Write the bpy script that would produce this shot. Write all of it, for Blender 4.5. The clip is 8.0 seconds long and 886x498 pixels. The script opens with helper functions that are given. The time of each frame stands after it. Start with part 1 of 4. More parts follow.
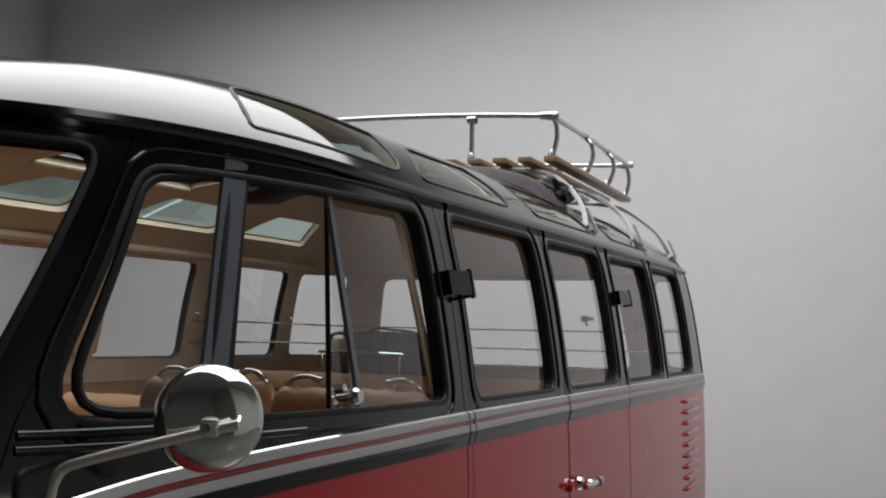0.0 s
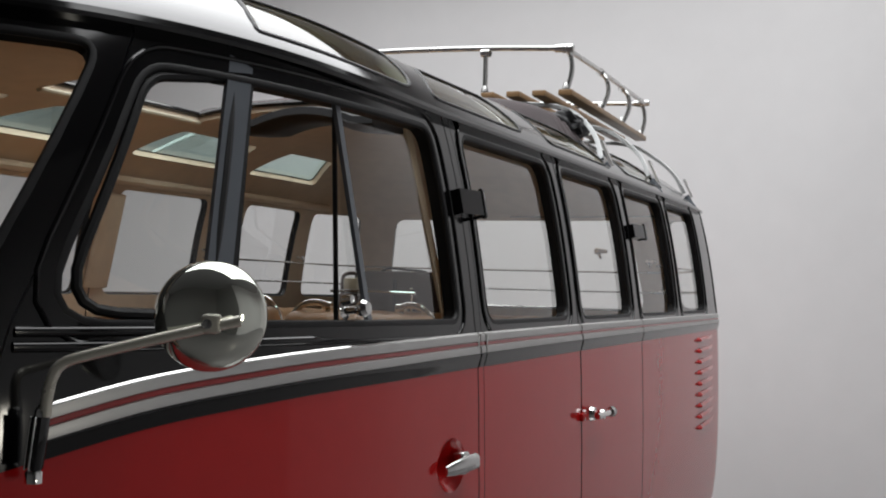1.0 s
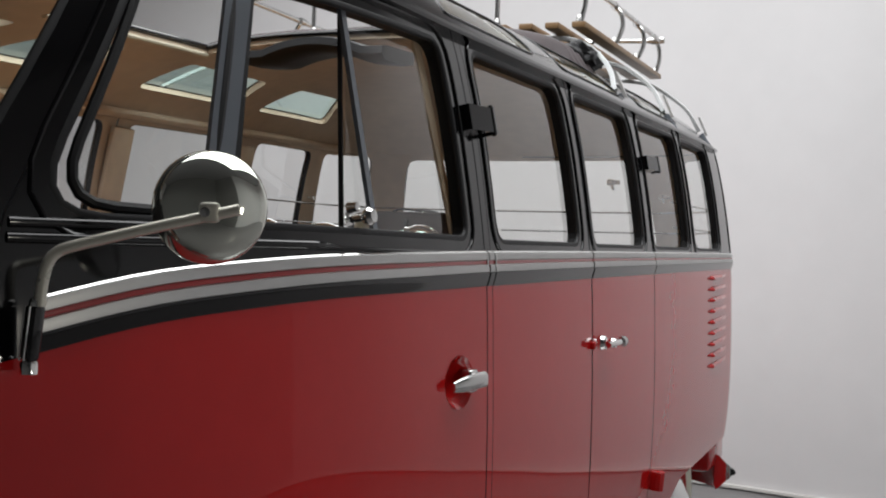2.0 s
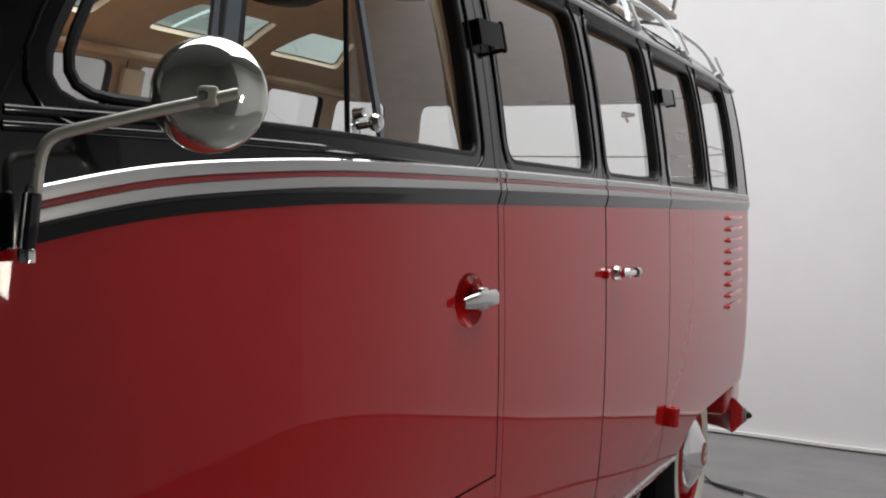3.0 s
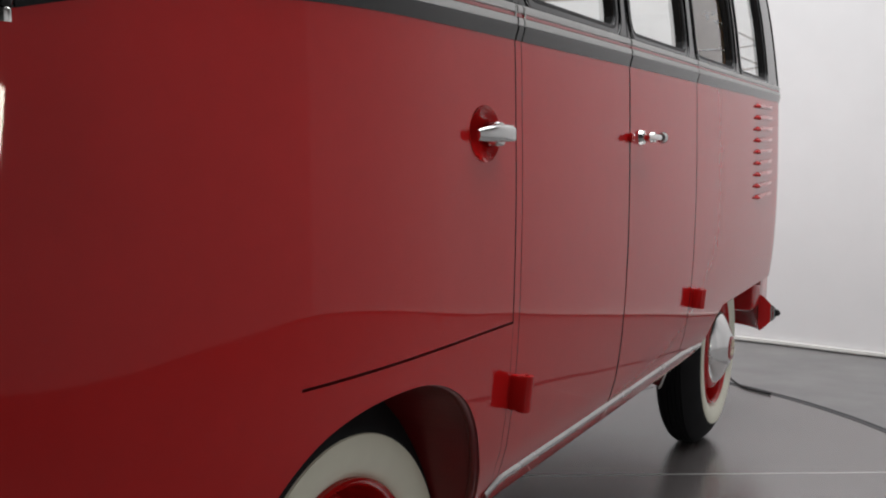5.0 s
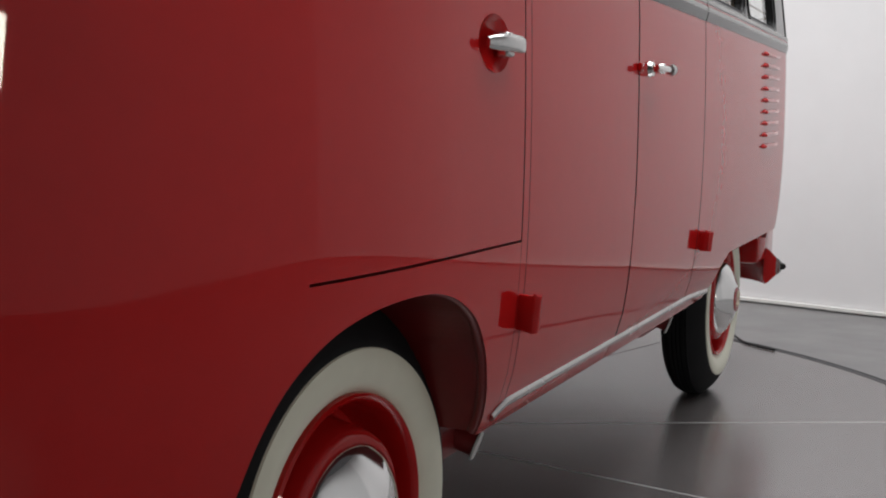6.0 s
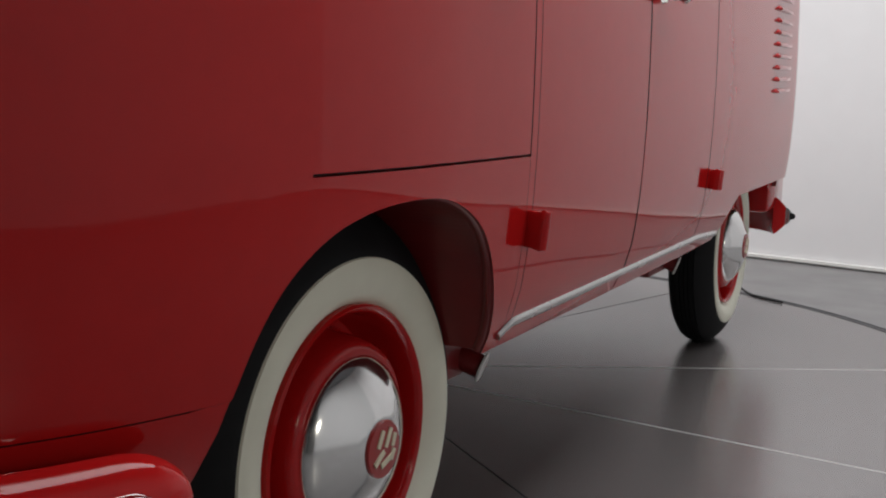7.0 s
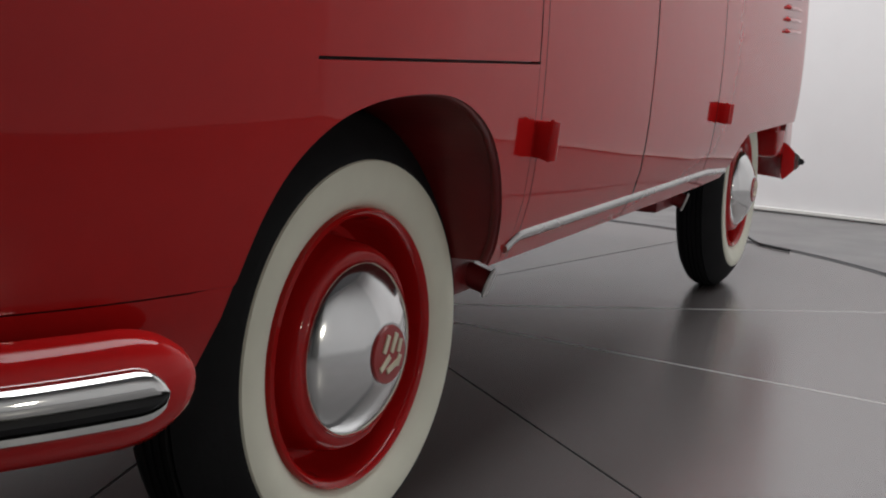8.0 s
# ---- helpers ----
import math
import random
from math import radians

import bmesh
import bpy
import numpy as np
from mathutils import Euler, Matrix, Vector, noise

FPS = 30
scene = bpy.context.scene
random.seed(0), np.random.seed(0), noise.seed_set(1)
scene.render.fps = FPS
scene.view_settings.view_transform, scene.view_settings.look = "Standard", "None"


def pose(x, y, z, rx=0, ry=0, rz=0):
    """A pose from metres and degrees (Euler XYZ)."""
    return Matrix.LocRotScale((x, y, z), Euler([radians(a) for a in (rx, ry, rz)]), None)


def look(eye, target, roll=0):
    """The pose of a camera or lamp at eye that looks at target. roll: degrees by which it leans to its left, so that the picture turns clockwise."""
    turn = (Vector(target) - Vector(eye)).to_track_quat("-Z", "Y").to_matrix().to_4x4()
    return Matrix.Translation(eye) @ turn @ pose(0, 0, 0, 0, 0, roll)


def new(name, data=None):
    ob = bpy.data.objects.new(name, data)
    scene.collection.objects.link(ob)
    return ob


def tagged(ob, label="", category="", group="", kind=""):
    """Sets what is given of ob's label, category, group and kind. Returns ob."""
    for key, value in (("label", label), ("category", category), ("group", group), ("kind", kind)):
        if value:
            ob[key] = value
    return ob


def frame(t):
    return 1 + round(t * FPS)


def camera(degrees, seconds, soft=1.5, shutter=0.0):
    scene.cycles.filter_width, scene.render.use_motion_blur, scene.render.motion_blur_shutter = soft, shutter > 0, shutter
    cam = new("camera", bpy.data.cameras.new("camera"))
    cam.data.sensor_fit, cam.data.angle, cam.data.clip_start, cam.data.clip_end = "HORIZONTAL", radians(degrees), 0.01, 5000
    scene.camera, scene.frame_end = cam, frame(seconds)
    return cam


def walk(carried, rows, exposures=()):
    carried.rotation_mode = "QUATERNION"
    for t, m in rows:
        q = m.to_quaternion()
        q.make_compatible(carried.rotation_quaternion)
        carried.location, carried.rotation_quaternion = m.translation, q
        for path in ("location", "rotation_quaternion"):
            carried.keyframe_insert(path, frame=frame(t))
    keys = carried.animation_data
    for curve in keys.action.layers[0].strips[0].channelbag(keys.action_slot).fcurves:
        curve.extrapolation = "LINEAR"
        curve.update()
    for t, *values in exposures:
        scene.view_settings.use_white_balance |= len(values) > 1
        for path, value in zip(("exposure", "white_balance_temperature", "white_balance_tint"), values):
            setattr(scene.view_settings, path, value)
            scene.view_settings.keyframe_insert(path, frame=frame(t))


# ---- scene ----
cam = camera(41.7, 8.0, soft=2.0)
PATH = [
    (0, (1.509, -1.493, 1.293), (0.792, 0.368, 1.442), 1.3),
    (0.5, (1.504, -1.475, 1.266), (0.777, 0.385, 1.376), 1.3),
    (1, (1.501, -1.455, 1.241), (0.762, 0.402, 1.309), 1.6),
    (1.5, (1.497, -1.436, 1.214), (0.749, 0.418, 1.241), 1.8),
    (3, (1.499, -1.394, 1.115), (0.716, 0.445, 1.041), 1.4),
    (3.5, (1.498, -1.378, 1.082), (0.705, 0.455, 0.977), 1.3),
    (4, (1.498, -1.366, 1.045), (0.696, 0.462, 0.913), 1.2),
    (4.5, (1.496, -1.353, 1.004), (0.686, 0.469, 0.851), 1.0),
    (4.7, (1.498, -1.343, 0.991), (0.681, 0.475, 0.825), 1.0),
    (6, (1.481, -1.318, 0.879), (0.661, 0.492, 0.656), 1.3),
    (6.5, (1.475, -1.307, 0.835), (0.654, 0.5, 0.589), 1.5),
    (7, (1.47, -1.294, 0.797), (0.646, 0.507, 0.52), 1.9),
    (7.5, (1.467, -1.285, 0.753), (0.641, 0.511, 0.451), 1.9),
    (8, (1.465, -1.284, 0.712), (0.639, 0.507, 0.38), 2.2),
]
walk(cam, [(t, look(eye, target, roll)) for t, eye, target, roll in PATH], exposures=[(0, -0.60), (1.0, -0.34), (1.7, -0.16), (2.8, 0.0), (4.0, 0.13), (6.0, 0.13), (8.0, 0.14)])

# ---- light ----
world = bpy.data.worlds.new("studio")
scene.world = world
world.use_nodes = True
world.node_tree.nodes["Background"].inputs[0].default_value = (0.05, 0.05, 0.055, 1)
world.node_tree.nodes["Background"].inputs[1].default_value = 0.5


def softbox(x, y, z, sx, sy, power, target, colour=(0.975, 0.985, 1.0), roll=0):
    lamp = bpy.data.lights.new("softbox_light", "AREA")
    lamp.spread = radians(162)
    lamp.shape, lamp.size, lamp.size_y, lamp.energy, lamp.color = "RECTANGLE", sx, sy, power, colour
    ob = new("softbox_light", lamp)
    ob.matrix_world = look((x, y, z), target, roll)
    return ob


softbox(-0.2, 1.70, 3.68, 5.0, 4.4, 262, (-0.2, 1.70, 0))
softbox(3.19, -1.240, 1.13, 0.13, 0.29, 3.2, (0.76, -0.60, 1.03), (1.0, 0.95, 0.82), -15)


# ---- materials ----
def material(name, colour, rough=0.5, metal=0.0, coat=0.0, vary=0.0, scale=20.0, bump=0.0, bump_scale=200.0, spec=0.5, rough_vary=0.0):
    """A principled surface with large stains, fine grain and relief."""
    m = bpy.data.materials.new(name)
    m.use_nodes = True
    nt = m.node_tree
    b = nt.nodes["Principled BSDF"]
    b.inputs["Base Color"].default_value = (*colour, 1)
    b.inputs["Roughness"].default_value = rough
    b.inputs["Metallic"].default_value = metal
    b.inputs["Coat Weight"].default_value = coat
    b.inputs["Coat Roughness"].default_value = 0.03
    b.inputs["Coat IOR"].default_value = 1.40
    b.inputs["Specular IOR Level"].default_value = spec
    co = nt.nodes.new("ShaderNodeTexCoord")

    def tex(sc, detail):
        n = nt.nodes.new("ShaderNodeTexNoise")
        n.inputs["Scale"].default_value = sc
        n.inputs["Detail"].default_value = detail
        nt.links.new(co.outputs["Object"], n.inputs["Vector"])
        return n

    if vary:
        big, fine = tex(scale * 0.12, 3), tex(scale, 5)
        add = nt.nodes.new("ShaderNodeMath")
        add.operation = "ADD"
        nt.links.new(big.outputs["Fac"], add.inputs[0])
        nt.links.new(fine.outputs["Fac"], add.inputs[1])
        ramp = nt.nodes.new("ShaderNodeMapRange")
        ramp.inputs["From Min"].default_value, ramp.inputs["From Max"].default_value = 0.6, 1.4
        ramp.inputs["To Min"].default_value, ramp.inputs["To Max"].default_value = 1 - vary, 1 + vary
        nt.links.new(add.outputs[0], ramp.inputs["Value"])
        mul = nt.nodes.new("ShaderNodeVectorMath")
        mul.operation = "SCALE"
        mul.inputs[0].default_value = colour
        nt.links.new(ramp.outputs["Result"], mul.inputs["Scale"])
        nt.links.new(mul.outputs["Vector"], b.inputs["Base Color"])
    if rough_vary:
        rn = tex(scale * 0.3, 4)
        rr = nt.nodes.new("ShaderNodeMapRange")
        rr.inputs["From Min"].default_value, rr.inputs["From Max"].default_value = 0.3, 0.7
        rr.inputs["To Min"].default_value, rr.inputs["To Max"].default_value = max(0.02, rough - rough_vary), rough + rough_vary
        nt.links.new(rn.outputs["Fac"], rr.inputs["Value"])
        nt.links.new(rr.outputs["Result"], b.inputs["Roughness"])
    if bump:
        bn = tex(bump_scale, 4)
        bp = nt.nodes.new("ShaderNodeBump")
        bp.inputs["Strength"].default_value = bump
        bp.inputs["Distance"].default_value = 0.002
        nt.links.new(bn.outputs["Fac"], bp.inputs["Height"])
        nt.links.new(bp.outputs["Normal"], b.inputs["Normal"])
    return m


def glass(name, tint, ior=1.7):
    m = bpy.data.materials.new(name)
    m.use_nodes = True
    nt = m.node_tree
    nt.nodes.remove(nt.nodes["Principled BSDF"])
    out = nt.nodes["Material Output"]
    clear, gloss = nt.nodes.new("ShaderNodeBsdfTransparent"), nt.nodes.new("ShaderNodeBsdfGlossy")
    clear.inputs["Color"].default_value = (*tint, 1)
    gloss.inputs["Roughness"].default_value = 0.02
    gloss.inputs["Color"].default_value = (0.9, 0.9, 0.9, 1)
    fres, mix = nt.nodes.new("ShaderNodeFresnel"), nt.nodes.new("ShaderNodeMixShader")
    fres.inputs["IOR"].default_value = ior
    nt.links.new(fres.outputs[0], mix.inputs[0])
    nt.links.new(clear.outputs[0], mix.inputs[1])
    nt.links.new(gloss.outputs[0], mix.inputs[2])
    nt.links.new(mix.outputs[0], out.inputs["Surface"])
    return m


RED = material("red_paint", (0.485, 0.0097, 0.0102), 0.5, coat=1.0, spec=0.0, vary=0.05, scale=30)
BLACK = material("black_paint", (0.004, 0.004, 0.0045), 0.5, coat=1.0, spec=0.0, vary=0.1, bump=0.012, bump_scale=60)
BLACK.node_tree.nodes["Principled BSDF"].inputs["Coat Roughness"].default_value = 0.10
BLACK.node_tree.nodes["Principled BSDF"].inputs["Coat IOR"].default_value = 1.52
# dark red of the underside, deepened for the shade in the arches
UNDER = material("dark_red_with_shade", (0.16, 0.007, 0.008), 0.4, vary=0.2)
CHROME = material("chrome", (0.82, 0.82, 0.80), 0.06, 1.0, rough_vary=0.03)
DOME = material("dull_chrome", (0.72, 0.74, 0.67), 0.05, 0.92, rough_vary=0.02)
HUB = material("soft_chrome", (0.86, 0.86, 0.85), 0.12, 1.0, rough_vary=0.04)
ALU = material("polished_aluminium", (0.62, 0.62, 0.61), 0.24, 1.0, vary=0.05, rough_vary=0.06)
RACK = material("satin_grey_metal", (0.36, 0.37, 0.37), 0.40, 0.45, vary=0.08, rough_vary=0.08)
ARM = material("champagne_plated_metal", (0.74, 0.72, 0.63), 0.28, 0.6, rough_vary=0.05)
MOULD = material("brushed_aluminium", (0.56, 0.56, 0.55), 0.42, 1.0, vary=0.05, rough_vary=0.05)
STRIPE = material("red_stripe_paint", (0.36, 0.02, 0.02), 0.3, coat=0.6, vary=0.05)
RUBBER = material("black_rubber", (0.009, 0.009, 0.010), 0.5, spec=0.3, vary=0.2, bump=0.1)
TYRE = material("tyre_rubber", (0.010, 0.010, 0.011), 0.75, spec=0.2, vary=0.25, bump=0.25, bump_scale=120)
WHITEWALL = material("whitewall_rubber", (0.86, 0.85, 0.71), 0.5, vary=0.05, bump=0.05)
TAN = material("tan_leatherette", (0.54, 0.32, 0.16), 0.5, vary=0.12, bump=0.15, bump_scale=300)
LINER = material("tan_headliner", (0.72, 0.59, 0.44), 0.75, vary=0.1, bump=0.1)
WOOD = material("varnished_wood", (0.27, 0.165, 0.08), 0.4, vary=0.25, scale=40)
CLOTH = material("dark_sunroof_cloth", (0.035, 0.022, 0.024), 0.7, vary=0.25, bump=0.4)
DARK = material("dark_interior", (0.02, 0.016, 0.013), 0.7, vary=0.2)
CREAM = material("cream_enamel", (0.72, 0.66, 0.50), 0.35, vary=0.04)
CLEAR = glass("clear_glass", (0.97, 0.98, 0.97), 1.8)
SEAL_GREY = material("dark_grey_frame_paint", (0.12, 0.135, 0.155), 0.35, coat=0.5, vary=0.1)
BROWN = material("brown_cover", (0.085, 0.052, 0.042), 0.55, vary=0.25, bump=0.2)
GREEN = glass("green_glass", (0.62, 0.80, 0.74), 1.6)
# wall white with the light's falloff put into its colour
FALLOFF_WALL = material("white_wall_greyed_for_falloff", (0.58, 0.58, 0.58), 0.85, vary=0.05, scale=6)
GREY_WALL = material("grey_wall_paint", (0.12, 0.12, 0.118), 0.85, vary=0.06, scale=6)
WALL = material("white_wall_paint", (0.74, 0.73, 0.73), 0.85, vary=0.03, scale=6, bump=0.08, bump_scale=40)
SKIRT = material("white_baseboard_paint", (0.74, 0.73, 0.70), 0.4, vary=0.02)
CEIL = material("grey_ceiling_paint", (0.22, 0.22, 0.23), 0.9, vary=0.03)
FLOOR = material("grey_steel_floor", (0.128, 0.116, 0.114), 0.25, 0.0, spec=0.8, vary=0.05, scale=5, rough_vary=0.015, bump=0.02)
FLOOR.node_tree.nodes["Principled BSDF"].inputs["IOR"].default_value = 2.1
APRON = material("grey_painted_concrete", (0.17, 0.165, 0.165), 0.36, vary=0.1, scale=10, rough_vary=0.08, bump=0.1)
RING = material("dark_grey_ring_paint", (0.075, 0.075, 0.078), 0.5, vary=0.15)
# pale metal; on the floor joints it stands for caught light
JOINT = material("pale_metal_and_joint_glint", (0.62, 0.61, 0.60), 0.4, 0.3, vary=0.1)


# ---- mesh helpers ----
def mesh_part(name, verts, faces, mat, parent=None, label="", smooth=True, normals=None, slots=None, mats=None):
    me = bpy.data.meshes.new(name)
    me.from_pydata([tuple(v) for v in verts], [], faces)
    for mm in (mats or [mat]):
        me.materials.append(mm)
    if slots:
        me.polygons.foreach_set("material_index", slots)
    me.polygons.foreach_set("use_smooth", [smooth] * len(me.polygons))
    me.update()
    if normals is not None:
        me.normals_split_custom_set(normals)
    ob = new(name, me)
    if parent is not None:
        ob.parent = parent
    if label:
        ob["label"] = label
    return ob


def part(name, bm, mat, parent=None, label="", smooth=True):
    me = bpy.data.meshes.new(name)
    bmesh.ops.recalc_face_normals(bm, faces=bm.faces[:])
    bm.to_mesh(me)
    bm.free()
    me.materials.append(mat)
    me.polygons.foreach_set("use_smooth", [smooth] * len(me.polygons))
    if smooth:
        me.set_sharp_from_angle(angle=radians(40))
    ob = new(name, me)
    if parent is not None:
        ob.parent = parent
    if label:
        ob["label"] = label
    return ob


def box_bm(bm, centre, size, bevel=0.0, turn=None, segments=2):
    """Adds a bevelled box to bm."""
    m = Matrix.Translation(centre) @ (turn or Matrix()) @ Matrix.Diagonal((*size, 1))
    got = bmesh.ops.create_cube(bm, size=1.0, matrix=m)
    if bevel:
        edges = list({e for v in got["verts"] for e in v.link_edges})
        bmesh.ops.bevel(bm, geom=edges, offset=bevel, segments=segments, affect="EDGES", profile=0.5)
    return bm


def box(name, centre, size, mat, parent=None, bevel=0.004, label="", turn=None, segments=2):
    return part(name, box_bm(bmesh.new(), centre, size, bevel, turn, segments), mat, parent, label)


def lathe(name, profile, mat, parent=None, label="", n=64, m=None, close=False):
    """Turns a profile of (radius, x) about the x axis."""
    verts, faces = [], []
    k = len(profile)
    m = m or Matrix()
    for i in range(n):
        a = 2 * math.pi * i / n
        for r, x in profile:
            verts.append(m @ Vector((x, r * math.cos(a), r * math.sin(a))))
    for i in range(n):
        j = (i + 1) % n
        for q in range(k if close else k - 1):
            p = (q + 1) % k
            faces.append((i * k + q, i * k + p, j * k + p, j * k + q))
    ob = mesh_part(name, verts, faces, mat, parent, label)
    ob.data.validate()
    bm = bmesh.new()
    bm.from_mesh(ob.data)
    bmesh.ops.remove_doubles(bm, verts=bm.verts[:], dist=1e-5)
    bmesh.ops.recalc_face_normals(bm, faces=bm.faces[:])
    bm.to_mesh(ob.data)
    bm.free()
    ob.data.polygons.foreach_set("use_smooth", [True] * len(ob.data.polygons))
    ob.data.set_sharp_from_angle(angle=radians(38))
    return ob


def sweep(name, path, sides, profile, mat, parent=None, label="", closed=False, caps=True, loop=True, scales=None):
    """Carries a profile of (across, out) along a path; sides gives the outward way at every point."""
    verts, faces = [], []
    n, k = len(path), len(profile)
    for i in range(n):
        a = path[(i - 1) % n] if closed or i else path[0]
        b = path[(i + 1) % n] if closed or i < n - 1 else path[n - 1]
        t = (b - a).normalized()
        o = (sides[i] - t * sides[i].dot(t)).normalized()
        c = t.cross(o)
        sc = scales[i] if scales else 1.0
        su, sv = sc if isinstance(sc, tuple) else (sc, sc)
        for u, v in profile:
            verts.append(path[i] + c * u * su + o * v * sv)
    for i in range(n if closed else n - 1):
        j = (i + 1) % n
        for q in range(k if loop else k - 1):
            p = (q + 1) % k
            faces.append((i * k + q, i * k + p, j * k + p, j * k + q))
    if caps and not closed and loop:
        faces.append(tuple(range(k)))
        faces.append(tuple((n - 1) * k + q for q in range(k)))
    bm = bmesh.new()
    vs = [bm.verts.new(v) for v in verts]
    for f in faces:
        bm.faces.new([vs[q] for q in f])
    return part(name, bm, mat, parent, label)


def circle(r, n=10):
    return [(r * math.cos(2 * math.pi * i / n), r * math.sin(2 * math.pi * i / n)) for i in range(n)]


def smooth_path(pts, n=8):
    """A rounded path through the points (Catmull-Rom)."""
    p = [Vector(q) for q in pts]
    p = [2 * p[0] - p[1]] + p + [2 * p[-1] - p[-2]]
    out = []
    for i in range(1, len(p) - 2):
        for j in range(n):
            t = j / n
            out.append(0.5 * (2 * p[i] + (p[i + 1] - p[i - 1]) * t + (2 * p[i - 1] - 5 * p[i] + 4 * p[i + 1] - p[i + 2]) * t * t + (3 * p[i] - p[i - 1] - 3 * p[i + 1] + p[i + 2]) * t ** 3))
    return out + [p[-2]]


def tube(name, pts, r, mat, parent=None, label="", n=8, steps=8, straight=False):
    path = [Vector(q) for q in pts] if straight else smooth_path(pts, steps)
    up = Vector((0.13, 0.21, 0.97))
    sides = []
    for i in range(len(path)):
        t = path[min(i + 1, len(path) - 1)] - path[max(i - 1, 0)]
        ref = up if not sides else sides[-1]
        s = ref - t.normalized() * ref.dot(t.normalized())
        sides.append(s.normalized())
    return sweep(name, path, sides, circle(r, n), mat, parent, label)


def rounded(pts, radius, n=5):
    """A closed 2D outline with rounded corners; radius one number or one a corner."""
    out = []
    k = len(pts)
    for i in range(k):
        r = radius[i] if isinstance(radius, (list, tuple)) else radius
        p, a, b = Vector(pts[i]), Vector(pts[i - 1]), Vector(pts[(i + 1) % k])
        if r <= 0:
            out.append(tuple(p))
            continue
        da, db = (a - p).normalized(), (b - p).normalized()
        half = math.acos(max(-1, min(1, da.dot(db)))) / 2
        d = min(r / math.tan(half), 0.48 * (a - p).length, 0.48 * (b - p).length)
        s, e = p + da * d, p + db * d
        for j in range(n + 1):
            t = j / n
            out.append(tuple(s * (1 - t) ** 2 + p * 2 * t * (1 - t) + e * t * t))
    return out


def dense(pts, step):
    out = []
    for i in range(len(pts)):
        a, b = Vector(pts[i]), Vector(pts[(i + 1) % len(pts)])
        n = max(1, int((b - a).length / step))
        out += [tuple(a.lerp(b, j / n)) for j in range(n)]
    return out


def inside(p, poly):
    x, y = p
    c = False
    j = len(poly) - 1
    for i in range(len(poly)):
        if (poly[i][1] > y) != (poly[j][1] > y) and x < (poly[j][0] - poly[i][0]) * (y - poly[i][1]) / (poly[j][1] - poly[i][1]) + poly[i][0]:
            c = not c
        j = i
    return c


def shell(name, f, outer, holes, mat, parent=None, label="", step=0.05, thick=0.03, lining=None, flip=False, rim=None):
    """A curved panel with openings: an outline in the surface's own coordinates, bent by f(a, b) -> place, outward normal."""
    from mathutils.geometry import delaunay_2d_cdt
    loops = [dense(outer, step)] + [dense(h, step) for h in holes]
    pts, edges = [], []
    for lp in loops:
        o = len(pts)
        pts += lp
        edges += [(o + i, o + (i + 1) % len(lp)) for i in range(len(lp))]
    rimpts = np.array(pts)
    lo, hi = rimpts.min(0), rimpts.max(0)
    na, nb = int((hi[0] - lo[0]) / step), int((hi[1] - lo[1]) / step)
    for i in range(1, na + 1):
        for j in range(1, nb + 1):
            q = (lo[0] + (hi[0] - lo[0]) * i / (na + 1), lo[1] + (hi[1] - lo[1]) * j / (nb + 1))
            if inside(q, loops[0]) and not any(inside(q, h) for h in loops[1:]) and np.min(np.sum((rimpts - q) ** 2, 1)) > (0.45 * step) ** 2:
                pts.append(q)
    vs, _, fs, *_ = delaunay_2d_cdt([Vector(p) for p in pts], edges, [], 0, 1e-6)
    tri = []
    for q in fs:
        c = sum((vs[i] for i in q), Vector((0, 0))) / 3
        if inside(c, loops[0]) and not any(inside(c, h) for h in loops[1:]):
            a, b, c2 = (vs[i] for i in q)
            if (b - a).cross(c2 - a) < 0:
                q = q[::-1]
            tri.append(tuple(q))
    out = [f(v[0], v[1]) for v in vs]
    n = len(vs)
    # which way round faces outward
    a, b, c = tri[len(tri) // 2]
    fn = (out[b][0] - out[a][0]).cross(out[c][0] - out[a][0])
    if fn.dot(out[a][1]) < 0:
        tri = [t[::-1] for t in tri]
    if thick == 0:
        if flip:
            tri = [t[::-1] for t in tri]
        sgn = -1 if flip else 1
        return mesh_part(name, [p for p, q in out], tri, mat, parent, label, True, [out[i][1] * sgn for t in tri for i in t])
    verts = [p for p, q in out] + [p - q * thick for p, q in out]
    faces = list(tri) + [tuple(i + n for i in t[::-1]) for t in tri]
    slots = [0] * len(tri) + [1] * len(tri)
    norms = []
    for t in tri:
        norms += [out[i][1] for i in t]
    for t in tri:
        norms += [-out[i][1] for i in t[::-1]]
    seen = {}
    for t in tri:
        for i in range(3):
            seen[(t[i], t[(i + 1) % 3])] = 1
    for (i, j) in seen:
        if (j, i) not in seen:
            faces.append((j, i, i + n, j + n))
            slots.append(2)
            nn = (verts[i] - verts[j]).cross(verts[i + n] - verts[i]).normalized()
            norms += [nn] * 4
    return mesh_part(name, verts, faces, mat, parent, label, True, norms, slots, [mat, lining or mat, rim or mat])


# ---- the van's outer surface ----
YA, YB = 0.15, 2.76
NF, NR = 3.0, 2.6
ZW = [0.30, 0.36, 0.42, 0.45, 0.50, 0.60, 0.70, 0.80, 0.90, 1.00, 1.12, 1.20, 1.30, 1.40, 1.50, 1.585, 1.64]
XW = [0.750, 0.800, 0.838, 0.853, 0.868, 0.880, 0.885, 0.886, 0.885, 0.882, 0.877, 0.868, 0.853, 0.834, 0.808, 0.776, 0.75]
FZ, FY = [0.3, 0.5, 0.8, 1.1, 1.2, 1.585], [-0.82, -0.88, -0.91, -0.91, -0.89, -0.68]
